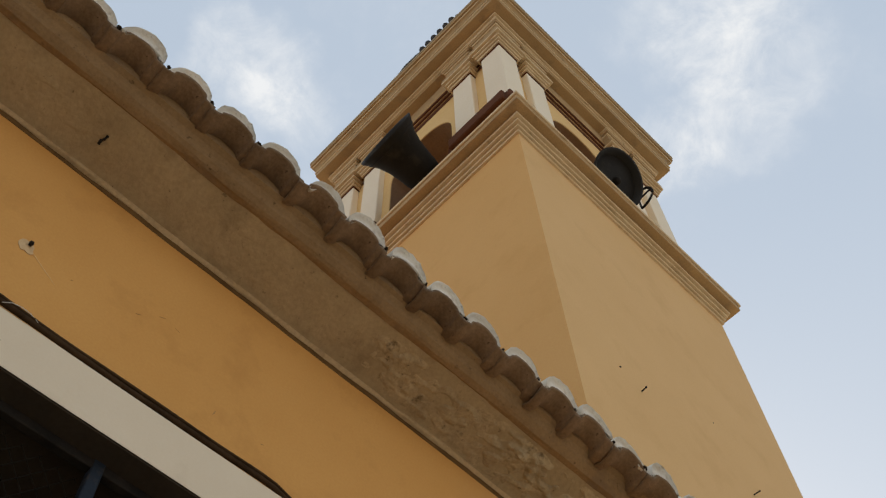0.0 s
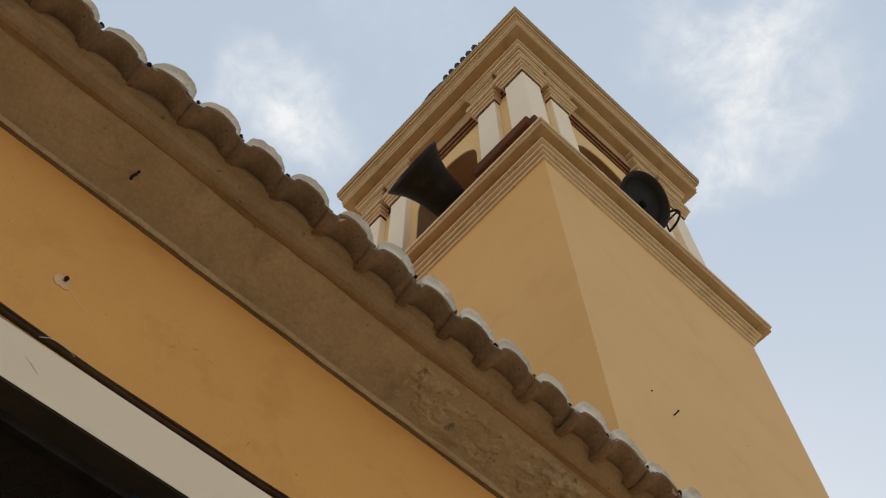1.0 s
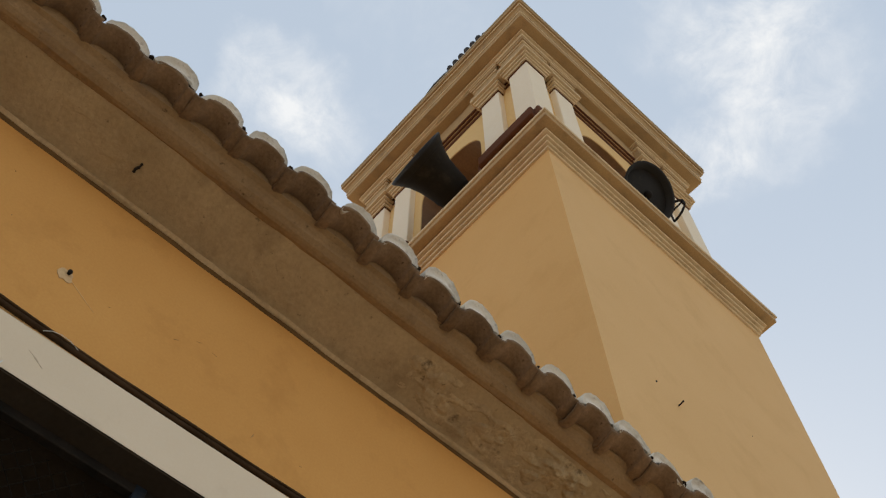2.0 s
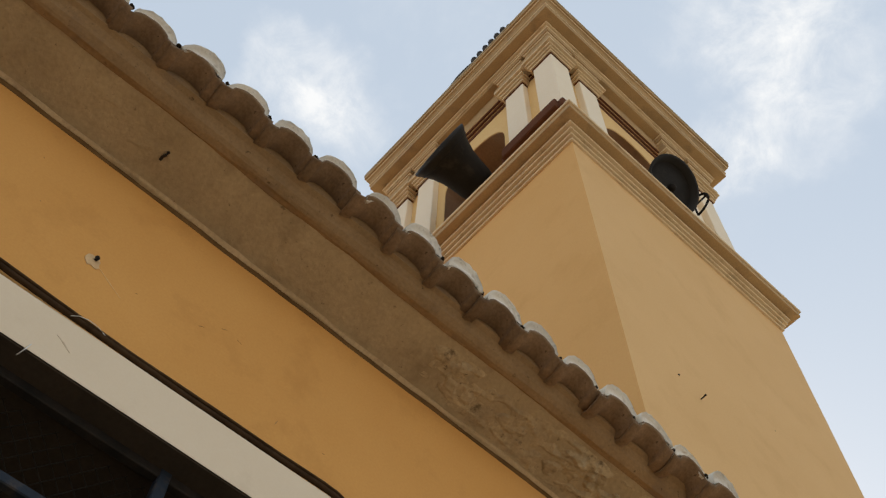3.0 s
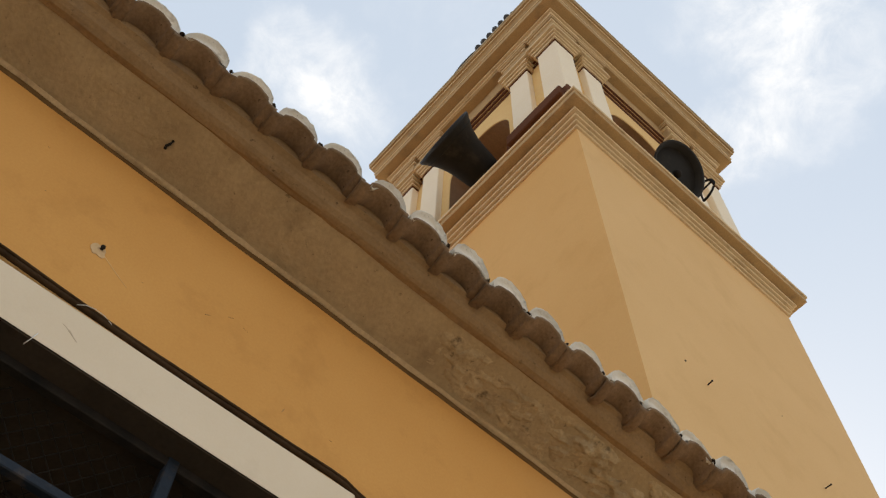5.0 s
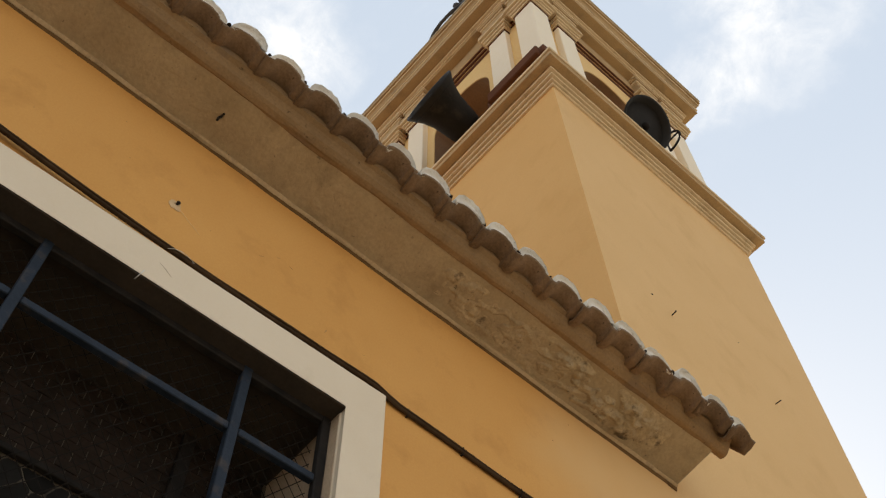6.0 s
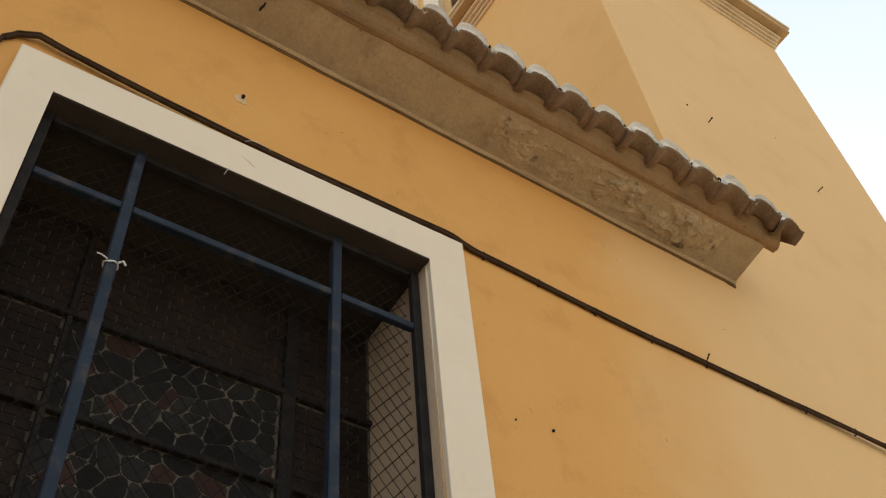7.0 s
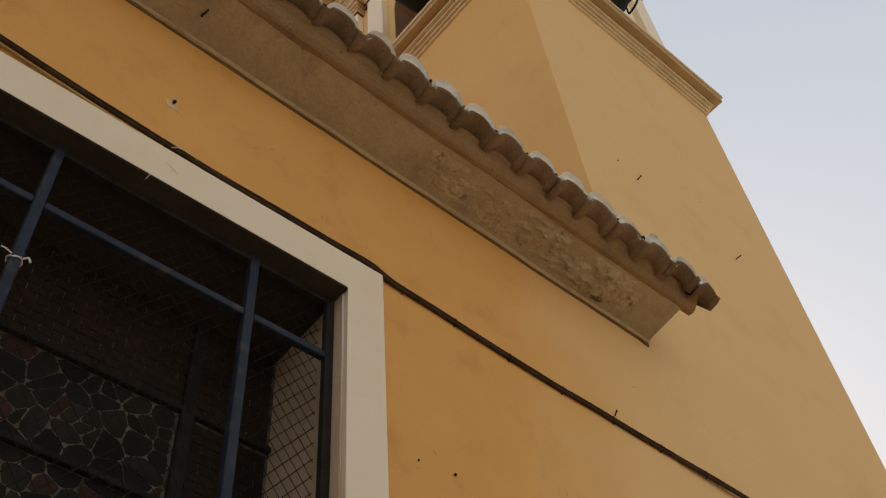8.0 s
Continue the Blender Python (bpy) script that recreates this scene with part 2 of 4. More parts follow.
M_JOINT_SHADE = material("joint_shade_brown", (0.11, 0.062, 0.024), (0.19, 0.11, 0.045), 1.0, 6, 60, 0.3, spec=0.1)
# window head colour with the shade under the head painted in
M_HEAD_SHADE = material("shaded_head", (0.036, 0.026, 0.017), (0.058, 0.042, 0.028), 0.95, 3, 60, 0.3)
M_BROWN = material("shaded_brown_arch_plaster", (0.20, 0.105, 0.05), (0.27, 0.15, 0.075), 0.95, 1.5, 40, 0.2)
M_FLAKE = material("flaked_plaster", (0.36, 0.274, 0.163), (0.535, 0.415, 0.25), 0.95, 9, 60, 0.6, (0.15, 0.108, 0.06), (0.57, 0.68), 11, pits=1.0, speck=0.8)
# near-black colour for the unlit gaps between cover tiles
M_GAP_DARK = material("gap_darkness", (0.016, 0.012, 0.009), (0.04, 0.028, 0.019), 1.0, 40, 120, 0.5, spec=0.05)
M_INSIDE = material("interior_plaster", (0.30, 0.22, 0.14), (0.36, 0.27, 0.18), 0.95, 1.0, 40, 0.2)


# ---- mesh helpers ----
def root(name, at=(0, 0, 0), turn=0.0, **tags):
    ob = new(name)
    ob.empty_display_size = 0.2
    ob.matrix_basis = pose(*at, 0, 0, turn)
    return tagged(ob, **tags)


def part(name, bm, mat, parent=None, label="", smooth=False):
    """Links a bmesh as one mesh object under its thing."""
    bmesh.ops.recalc_face_normals(bm, faces=bm.faces)
    me = bpy.data.meshes.new(name)
    bm.to_mesh(me)
    bm.free()
    me.materials.append(mat)
    if smooth:
        me.polygons.foreach_set("use_smooth", [True] * len(me.polygons))
    ob = new(name, me)
    ob.parent = parent
    if label:
        ob["label"] = label
    return ob


def slab(bm, x0, x1, y0, y1, z0, z1, bevel=0.0):
    """An upright box between two corners, its edges eased."""
    g = bmesh.ops.create_cube(bm, size=1.0, matrix=Matrix.LocRotScale(
        ((x0 + x1) / 2, (y0 + y1) / 2, (z0 + z1) / 2), None, (abs(x1 - x0), abs(y1 - y0), abs(z1 - z0))))
    if bevel:
        edges = list({e for v in g["verts"] for e in v.link_edges})
        bmesh.ops.bevel(bm, geom=edges, offset=bevel, segments=1, affect="EDGES")
    return bm


def boxed(*a, bevel=0.004):
    return slab(bmesh.new(), *a, bevel=bevel)


def prism(outline, axis, a, b, bevel=0.0):
    """A closed outline drawn in the plane across an axis, pulled from a to b along it."""
    bm = bmesh.new()
    def at(p, d):
        return {"x": (d, p[0], p[1]), "y": (p[0], d, p[1]), "z": (p[0], p[1], d)}[axis]
    va = [bm.verts.new(at(p, a)) for p in outline]
    vb = [bm.verts.new(at(p, b)) for p in outline]
    n = len(outline)
    bm.faces.new(va)
    bm.faces.new(vb[::-1])
    for i in range(n):
        bm.faces.new((va[i], vb[i], vb[(i + 1) % n], va[(i + 1) % n]))
    if bevel:
        bmesh.ops.bevel(bm, geom=list(bm.edges), offset=bevel, segments=1, affect="EDGES")
    return bm


def tube(bm, pts, r, sides=7):
    """A round bar along a chain of points."""
    pts = [Vector(p) for p in pts]
    rings = []
    for i, p in enumerate(pts):
        d = (pts[min(i + 1, len(pts) - 1)] - pts[max(i - 1, 0)]).normalized()
        up = Vector((0, 0, 1)) if abs(d.z) < 0.9 else Vector((1, 0, 0))
        u = d.cross(up).normalized()
        w = d.cross(u)
        rings.append([bm.verts.new(p + r * (math.cos(k * math.tau / sides) * u + math.sin(k * math.tau / sides) * w)) for k in range(sides)])
    for a, b in zip(rings, rings[1:]):
        for k in range(sides):
            bm.faces.new((a[k], a[(k + 1) % sides], b[(k + 1) % sides], b[k]))
    bm.faces.new(rings[0])
    bm.faces.new(rings[-1][::-1])
    return bm


def turned(profile, segments=40):
    """A body turned round z from (radius, height) points, closed at both ends."""
    bm = bmesh.new()
    rings = [[bm.verts.new((r * math.cos(k * math.tau / segments), r * math.sin(k * math.tau / segments), z)) for k in range(segments)] for r, z in profile]
    for a, b in zip(rings, rings[1:]):
        for k in range(segments):
            bm.faces.new((a[k], a[(k + 1) % segments], b[(k + 1) % segments], b[k]))
    bm.faces.new(rings[0])
    bm.faces.new(rings[-1])
    return bm


def sweep_y(profile, ys, z0, wobble=0.0):
    """A moulding whose (x, dz) outline runs along y, riding on the line z0(y), slightly uneven by hand."""
    bm = bmesh.new()
    rings = []
    for y in ys:
        ring = []
        for i, (x, dz) in enumerate(profile):
            k = wobble * noise.noise((y * 2.3, i * 1.7, 0.3)) + wobble * 0.5 * noise.noise((y * 9, i * 2.9, 4.3))
            ring.append(bm.verts.new((x + 0.6 * k, y, z0(y) + dz + k)))
        rings.append(ring)
    n = len(profile)
    for a, b in zip(rings, rings[1:]):
        for i in range(n):
            bm.faces.new((a[i], a[(i + 1) % n], b[(i + 1) % n], b[i]))
    bm.faces.new(rings[0])
    bm.faces.new(rings[-1][::-1])
    return bm


# ---- ground and nave ----
NAVE_S, CORNER = -13.0, 3.2
WY0, WY1, WZ0, WZ1 = -0.775, 0.968, 1.7, 4.45      # window opening in the nave wall
DEEP = 0.52                                       # depth of the window's reveal


def eave_z(y):
    """Height of the line where the eave meets the wall; it falls gently towards the tower."""
    return 5.752 - 0.036 * max(y, -2.5)


def ground_sheet():
    bm = bmesh.new()
    n = 40
    ring = [[bm.verts.new((r * math.cos(k * math.tau / n), r * math.sin(k * math.tau / n), 0)) for k in range(n)] for r in (4, 15, 60, 300, 2500)]
    bm.faces.new(ring[0])
    for a, b in zip(ring, ring[1:]):
        for k in range(n):
            bm.faces.new((a[k], a[(k + 1) % n], b[(k + 1) % n], b[k]))
    return tagged(part("ground", bm, M_GROUND), "pale dusty paved ground beside the church", "ground", kind="structure")


def pierced_wall(x_out, x_in, y0, y1, z0, z1, hy0, hy1, hz0, hz1):
    """A thick wall with one opening right through it."""
    bm = bmesh.new()
    ys, zs = (y0, hy0, hy1, y1), (z0, hz0, hz1, z1)
    grid = [[[bm.verts.new((x, y, z)) for z in zs] for y in ys] for x in (x_out, x_in)]
    for i in range(3):
        for j in range(3):
            if i == 1 and j == 1:
                continue
            for s in (0, 1):
                g = grid[s]
                bm.faces.new((g[i][j], g[i + 1][j], g[i + 1][j + 1], g[i][j + 1]))
    loops = [[(1, 1), (2, 1), (2, 2), (1, 2)], [(0, 0), (1, 0), (2, 0), (3, 0), (3, 1), (3, 2), (3, 3), (2, 3), (1, 3), (0, 3), (0, 2), (0, 1)]]
    for loop in loops:
        for (i, j), (k, m) in zip(loop, loop[1:] + loop[:1]):
            bm.faces.new((grid[0][i][j], grid[0][k][m], grid[1][k][m], grid[1][i][j]))
    return bm


ground_sheet()
wall_nave = tagged(part("wall_nave", pierced_wall(0.0, -DEEP - 0.12, NAVE_S, CORNER, 0.0, 5.82, WY0, WY1, WZ0, WZ1), M_WALL),
                   "ochre plastered nave wall with a deep barred window", "wall", kind="structure")
bm = bmesh.new()
slab(bm, -8.0, -7.6, NAVE_S, 3.0, 0, 5.6)
slab(bm, -7.6, -0.64, NAVE_S, NAVE_S + 0.4, 0, 5.6)
tagged(part("wall_back", bm, M_INSIDE), "plain plastered far walls of the nave", "wall", kind="structure")
tagged(part("wall_end", boxed(-7.6, -0.64, 2.7, 3.0, 0, 5.3), M_INSIDE), "plain plastered end wall of the nave", "wall", kind="structure")
tagged(part("floor", boxed(-7.6, -0.64, NAVE_S + 0.4, 3.0, 0.004, 0.06), M_INSIDE), "dim tiled floor inside the nave", "floor", kind="structure")
tagged(part("ceiling", boxed(-7.6, -0.64, NAVE_S + 0.4, 3.0, 5.3, 5.45), M_INSIDE), "dim plastered ceiling inside the nave", "ceiling", kind="structure")

# roof slopes behind the eave
bm = prism([(0.30, 5.98), (-4.0, 7.9), (-8.3, 5.98), (-8.3, 5.85), (-4.0, 7.75), (0.30, 5.86)], "y", NAVE_S - 0.3, 2.98)
tagged(part("nave_roof", bm, M_ROOF), "pitched clay-tiled roof of the nave", "roof", kind="structure")

# ---- eave: bead, soffit and moulded band ----
ys = [NAVE_S + 0.2 * i for i in range(55)] + [-2.0 + 0.06 * i for i in range(90)]
ys = [y for y in ys if y < 3.27] + [3.275]
eave = root("eave_cornice", (0, 0, 0), label="worn plaster eave cornice running under the roof tiles", category="cornice", kind="structure")
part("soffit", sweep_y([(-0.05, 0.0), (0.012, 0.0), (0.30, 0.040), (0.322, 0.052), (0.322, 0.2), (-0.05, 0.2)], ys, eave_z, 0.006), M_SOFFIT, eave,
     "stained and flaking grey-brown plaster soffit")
part("bead", sweep_y([(-0.03, -0.017), (0.010, -0.017), (0.020, -0.009), (0.020, 0.002), (-0.03, 0.004)], ys, eave_z, 0.009), M_BEAD, eave,
     "thin plaster bead along the wall")
# surface strip coloured dark for the joint's shadow; nothing is recessed here
part("joint_shade_strip", sweep_y([(-0.03, -0.046), (0.0025, -0.043), (0.0055, -0.017), (-0.03, -0.015)], ys, eave_z, 0.007), M_JOINT_SHADE, eave,
     "dark strip for the joint and its shadow under the bead")
band_ys = [y for y in ys if y < 3.3] + [3.33, 3.36]
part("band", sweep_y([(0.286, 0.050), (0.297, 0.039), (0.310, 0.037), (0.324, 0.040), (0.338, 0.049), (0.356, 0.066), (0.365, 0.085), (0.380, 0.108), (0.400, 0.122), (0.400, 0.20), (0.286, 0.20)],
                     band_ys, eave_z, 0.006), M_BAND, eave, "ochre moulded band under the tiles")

# ---- eave tiles ----
PITCH, LAST = 0.2336, 3.238


def arc(half, rise, n=10):
    return [(-half * math.cos(math.pi * i / n), rise * math.sin(math.pi * i / n)) for i in range(n + 1)]


def tile_wave(u):
    """Height, from 0 to 1, of the underside across one pitch: a broad arch, a step, and a narrow hanging channel."""
    a = abs(u) / PITCH
    if a < 0.335:
        return 0.30 + 0.70 * math.cos(math.pi / 2 * a / 0.335) ** 0.62
    return 0.13 - 0.15 * math.sin(math.pi * min(1.0, (a - 0.335) / 0.33))


def lower_tile(seed, length=0.42):
    """The clay under-tile: a shallow wave seen from below, closed on top."""
    rng = random.Random(seed)
    bm = bmesh.new()
    half = PITCH / 2 + 0.010
    us = [half * k for k in (-1, -0.88, -0.76, -0.66, -0.618, -0.606, -0.56, -0.48, -0.36, -0.2, 0, 0.2, 0.36, 0.48, 0.56, 0.606, 0.618, 0.66, 0.76, 0.88, 1)]
    n = len(us) - 1
    rows = []
    jig = rng.uniform(-0.006, 0.006)
    for x, rise, drop in ((0.497, 0.060, 0.0), (0.488, 0.060, -0.006), (0.466, 0.060, -0.016), (0.436, 0.060, -0.028), (0.405, 0.060, -0.034), (0.40 - length, 0.05, 0.14)):
        low, top = [], []
        for i in range(n + 1):
            u = us[i]
            w = tile_wave(u)
            z = rise * w - 0.010 + drop + jig * w + rng.uniform(-0.0035, 0.0035)
            low.append(bm.verts.new((x + 0.010 * w + rng.uniform(-0.003, 0.003), u, z)))
            top.append(bm.verts.new((x + 0.008 * w, u, z + 0.016)))
        rows.append((low, top))
    for (la, ta), (lb, tb) in zip(rows, rows[1:]):
        for i in range(n):
            bm.faces.new((la[i], la[i + 1], lb[i + 1], lb[i]))
            bm.faces.new((ta[i], tb[i], tb[i + 1], ta[i + 1]))
        bm.faces.new((la[0], lb[0], tb[0], ta[0]))
        bm.faces.new((la[n], ta[n], tb[n], lb[n]))
    for low, top in (rows[0], rows[-1]):
        for i in range(n):
            bm.faces.new((low[i], top[i], top[i + 1], low[i + 1]))
    return bm


def cover_tile(seed, length=0.40):
    """The rounded cover tile above, its open end packed with whitewashed mortar down to the under-tile."""
    rng = random.Random(seed)
    bm = bmesh.new()
    half, rise, n = PITCH / 2 * rng.uniform(0.78, 0.88), 0.154 * rng.uniform(0.90, 1.06), 14
    lean = rng.uniform(-0.012, 0.012)
    rings = []
    for x, k, dz in ((0.484, 0.93, 0.0), (0.500, 0.985, 0.0), (0.494, 1.0, 0.002), (0.45, 1.0, 0.014), (0.47 - length, 0.97, 0.19)):
        up, low = [], []
        for u, z in arc(half * k, rise * k, n):
            y = u + lean * z / rise + 0.009
            bed = 0.058 * tile_wave(u) + 0.004
            up.append(bm.verts.new((x + rng.uniform(-0.004, 0.004), y, max(z, bed) + dz + 0.006 + rng.uniform(-0.003, 0.003))))
            low.append(bm.verts.new((x - 0.004, y, bed + dz + 0.003)))
        rings.append((up, low))
    for (ua, la), (ub, lb) in zip(rings, rings[1:]):
        for i in range(n):
            bm.faces.new((ua[i], ua[i + 1], ub[i + 1], ub[i]))
            bm.faces.new((la[i], lb[i], lb[i + 1], la[i + 1]))
        bm.faces.new((ua[0], ub[0], lb[0], la[0]))
        bm.faces.new((ua[n], la[n], lb[n], ub[n]))
    for up, low in (rings[0], rings[-1]):
        for i in range(n):
            bm.faces.new((up[i], low[i], low[i + 1], up[i + 1]))
    return bm


def mesh_of(bm, name, mat, smooth=False):
    bmesh.ops.recalc_face_normals(bm, faces=bm.faces)
    me = bpy.data.meshes.new(name)
    bm.to_mesh(me)
    bm.free()
    me.materials.append(mat)
    if smooth:
        me.polygons.foreach_set("use_smooth", [True] * len(me.polygons))
    return me


tiles = root("eave_tiles", (0, 0, 0), label="row of curved clay eave tiles with whitewashed mortar ends", category="roof tiles")
lows = [mesh_of(lower_tile(i), "under_tile", M_TILE, True) for i in range(6)]
caps = [mesh_of(cover_tile(20 + i), "cover_tile", M_MORTAR, True) for i in range(6)]
stub_low = mesh_of(lower_tile(9, 0.10), "under_tile", M_TILE, True)
stub_cap = mesh_of(cover_tile(29, 0.10), "cover_tile", M_MORTAR, True)
rng = random.Random(5)
for k in range(66):
    y = LAST + 0.02 + PITCH * (0.5 - k)
    z = eave_z(y) + 0.172 - 0.027 * max(0.0, y - 0.3)
    for name, stock, stub in (("under_tile", lows, stub_low), ("cover_tile", caps, stub_cap)):
        ob = new(name, stub if k < 2 else rng.choice(stock))
        ob.parent = tiles
        ob.location = (rng.uniform(-0.008, 0.008), y + rng.uniform(-0.006, 0.006), z + rng.uniform(-0.005, 0.005))
        ob.rotation_euler = (rng.uniform(-0.025, 0.025), rng.uniform(-0.02, 0.02), rng.uniform(-0.02, 0.02))
        if k == 0:
            ob.scale = (0.97, 0.74, 0.95)
            ob.location.y -= 0.032

# dark lumps standing in for shadowed hollows, in the channel mouths between cover tiles
def dark_lump(seed):
    rng = random.Random(seed)
    bm = bmesh.new()
    bmesh.ops.create_icosphere(bm, subdivisions=2, radius=0.016)
    for v in bm.verts:
        v.co *= rng.uniform(0.65, 1.25)
        v.co.y *= 1.25
    return bm


dark_lumps = [mesh_of(dark_lump(40 + i), "soil_crumb", M_GAP_DARK) for i in range(4)]
for k in range(40):
    if rng.random() < 0.18:
        continue
    ob = new("soil_crumb", rng.choice(dark_lumps))
    ob.parent = tiles
    y = LAST + 0.02 + PITCH * (0.0 - k)
    ob.location = (0.488 + rng.uniform(-0.006, 0.006), y + rng.uniform(-0.012, 0.02), eave_z(y) + 0.172 - 0.027 * max(0.0, y - 0.3) + 0.030 + rng.uniform(-0.006, 0.008))
    ob.rotation_euler = (rng.uniform(0, 3), rng.uniform(0, 3), rng.uniform(0, 3))
    q = rng.uniform(0.45, 0.9)
    ob.scale = (q, q, q)

# ---- bell tower ----
W = 3.10                       # side of the shaft
SHAFT_TOP = 11.62
tower = root("bell_tower", (0, 3.05, 0), 1.3, label="square ochre plastered church bell tower with cream pilasters", category="tower")


def foot(z):
    """How far the near face stands back towards its foot."""
    return 0.13 * min(1.0, (SHAFT_TOP - z) / 4.4)


bm = bmesh.new()
rings = []
for z in (0.0, 4.0, 7.2, 9.4, SHAFT_TOP):
    d = foot(z)
    rings.append([bm.verts.new(p) for p in ((0, d, z), (0, W, z), (-W, W, z), (-W, d, z))])
for a, b in zip(rings, rings[1:]):
    for i in range(4):
        bm.faces.new((a[i], a[(i + 1) % 4], b[(i + 1) % 4], b[i]))
bm.faces.new(rings[0])
bm.faces.new(rings[-1][::-1])
shaft = part("shaft", bm, M_TOWER, tower, "smooth ochre plastered shaft, near side coloured deeper for shade")
# the near face carries its shade and warm bounce in this second colour
shaft.data.materials.append(M_TOWER_SHADED)
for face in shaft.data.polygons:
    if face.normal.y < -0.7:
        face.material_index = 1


def ring_slab(out, z0, z1, bevel=0.006, w0=0.0, w1=W):
    return boxed(-w1 - out, w0 + out, w0 - out, w1 + out, z0, z1, bevel=bevel)


def moulded(name, steps, parent, label):
    """A square cornice built up of steps (overhang, bottom, top, material)."""
    c = new(name)
    c.parent = parent
    c["label"] = label
    for i, (out, z0, z1, mat) in enumerate(steps):
        part("moulding", ring_slab(out, z0, z1), mat, c)
    return c


def sloped(name, out0, out1, z0, z1, mat, parent):
    """One flared moulding round the tower."""
    bm = bmesh.new()
    rings = []
    n = 7
    for i in range(n):
        a = i / (n - 1)
        o = out0 + (out1 - out0) * (1 - math.cos(a * math.pi / 2))
        z = z0 + (z1 - z0) * math.sin(a * math.pi / 2)
        rings.append([bm.verts.new(p) for p in ((o, -o, z), (o, W + o, z), (-W - o, W + o, z), (-W - o, -o, z))])
    for a, b in zip(rings, rings[1:]):
        for i in range(4):
            bm.faces.new((a[i], a[(i + 1) % 4], b[(i + 1) % 4], b[i]))
    bm.faces.new(rings[0])
    bm.faces.new(rings[-1][::-1])
    return part(name, bm, mat, parent)


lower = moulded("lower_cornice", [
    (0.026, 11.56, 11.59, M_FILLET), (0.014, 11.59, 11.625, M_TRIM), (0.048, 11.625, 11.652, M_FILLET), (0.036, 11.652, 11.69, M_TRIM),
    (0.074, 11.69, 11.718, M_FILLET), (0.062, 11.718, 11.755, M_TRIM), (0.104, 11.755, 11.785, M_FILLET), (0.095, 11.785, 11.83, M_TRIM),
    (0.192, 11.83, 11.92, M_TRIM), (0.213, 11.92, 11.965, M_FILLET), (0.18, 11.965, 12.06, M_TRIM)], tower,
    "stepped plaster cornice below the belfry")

# belfry floor block, above the lower cornice
IN = 0.10                      # belfry wall stands back from the pilaster faces
B0, B1 = 0.04, W - 0.09        # belfry plan
part("pedestal_course", boxed(-B1 + 0.02, -B0 - 0.02, B0 + 0.02, B1 - 0.02, 12.06, 12.30), M_BELFRY, tower)

ARCH_C, ARCH_R, SPRING = (B0 + B1) / 2, 0.53, 13.93
FACE_TOP = 15.10


def arch_outline(c, a, b):
    pts = [(a, 12.30), (c - ARCH_R, 12.30)]
    pts += [(c + ARCH_R * -math.cos(math.pi * i / 16), SPRING + ARCH_R * math.sin(math.pi * i / 16)) for i in range(17)]
    pts += [(c + ARCH_R, 12.30), (b, 12.30), (b, FACE_TOP), (a, FACE_TOP)]
    return pts


TH = 0.42
part("belfry_wall", prism([(-u, z) for u, z in arch_outline(ARCH_C, B0 + IN, B1 - IN)], "y", B0 + IN, B0 + IN + TH), M_BELFRY, tower, "ochre belfry wall with an arched opening")
part("belfry_wall", prism([(-u, z) for u, z in arch_outline(ARCH_C, B0 + IN, B1 - IN)], "y", B1 - IN - TH, B1 - IN), M_BELFRY, tower, "ochre belfry wall with an arched opening")
part("belfry_wall", prism(arch_outline(ARCH_C, B0 + IN + TH, B1 - IN - TH), "x", -B0 - IN - TH, -B0 - IN), M_BELFRY, tower, "ochre belfry wall with an arched opening")
part("belfry_wall", prism(arch_outline(ARCH_C, B0 + IN + TH, B1 - IN - TH), "x", -B1 + IN, -B1 + IN + TH), M_BELFRY, tower, "ochre belfry wall with an arched opening")

# added arch linings: brown paint with the inner shade put into the colour
for sgn in (0, 1):
    near, far = B0 + IN, B0 + IN + TH + 0.02
    if sgn:
        near, far = B1 - IN - TH - 0.02, B1 - IN
    ring = [(ARCH_C - ARCH_R, 12.30)] + [(ARCH_C - ARCH_R * math.cos(math.pi * i / 16), SPRING + ARCH_R * math.sin(math.pi * i / 16)) for i in range(17)] + [(ARCH_C + ARCH_R, 12.30)]
    inner = [(ARCH_C + (u - ARCH_C) * 0.985, z if z < SPRING + 0.001 else SPRING + (z - SPRING) * 0.985) for u, z in ring]
    for axis in "yx":
        bm = bmesh.new()
        rows = []
        for d in (near + 0.012, far):
            for pts in (ring, inner):
                rows.append([bm.verts.new((-u, d, z) if axis == "y" else (-d, u, z)) for u, z in pts])
        a0, a1, b0, b1 = rows
        for i in range(len(ring) - 1):
            for q, w in ((a0, a1), (a1, b1), (b1, b0)):
                bm.faces.new((q[i], q[i + 1], w[i + 1], w[i]))
        part("arch_lining", bm, M_BROWN, tower, "brown plaster inside the arch, deepened for its shade")

# pilasters: one wraps each corner, two flank each arch
PW = 0.31
CAPS = [(0.012, 14.735, 14.765, M_DARKBAND), (0.030, 14.765, 14.80, M_FILLET), (0.026, 14.80, 14.835, M_TRIM), (0.050, 14.835, 14.865, M_FILLET), (0.046, 14.865, 14.90, M_TRIM),
        (0.072, 14.90, 14.93, M_FILLET), (0.068, 14.93, 14.975, M_TRIM), (0.10, 14.975, 15.01, M_FILLET), (0.095, 15.01, 15.10, M_TRIM)]
BLOCKS = [(0.05, 15.10, 15.36, M_TRIM), (0.068, 15.36, 15.40, M_FILLET), (0.085, 15.40, 15.47, M_TRIM), (0.10, 15.47, 15.50, M_FILLET)]


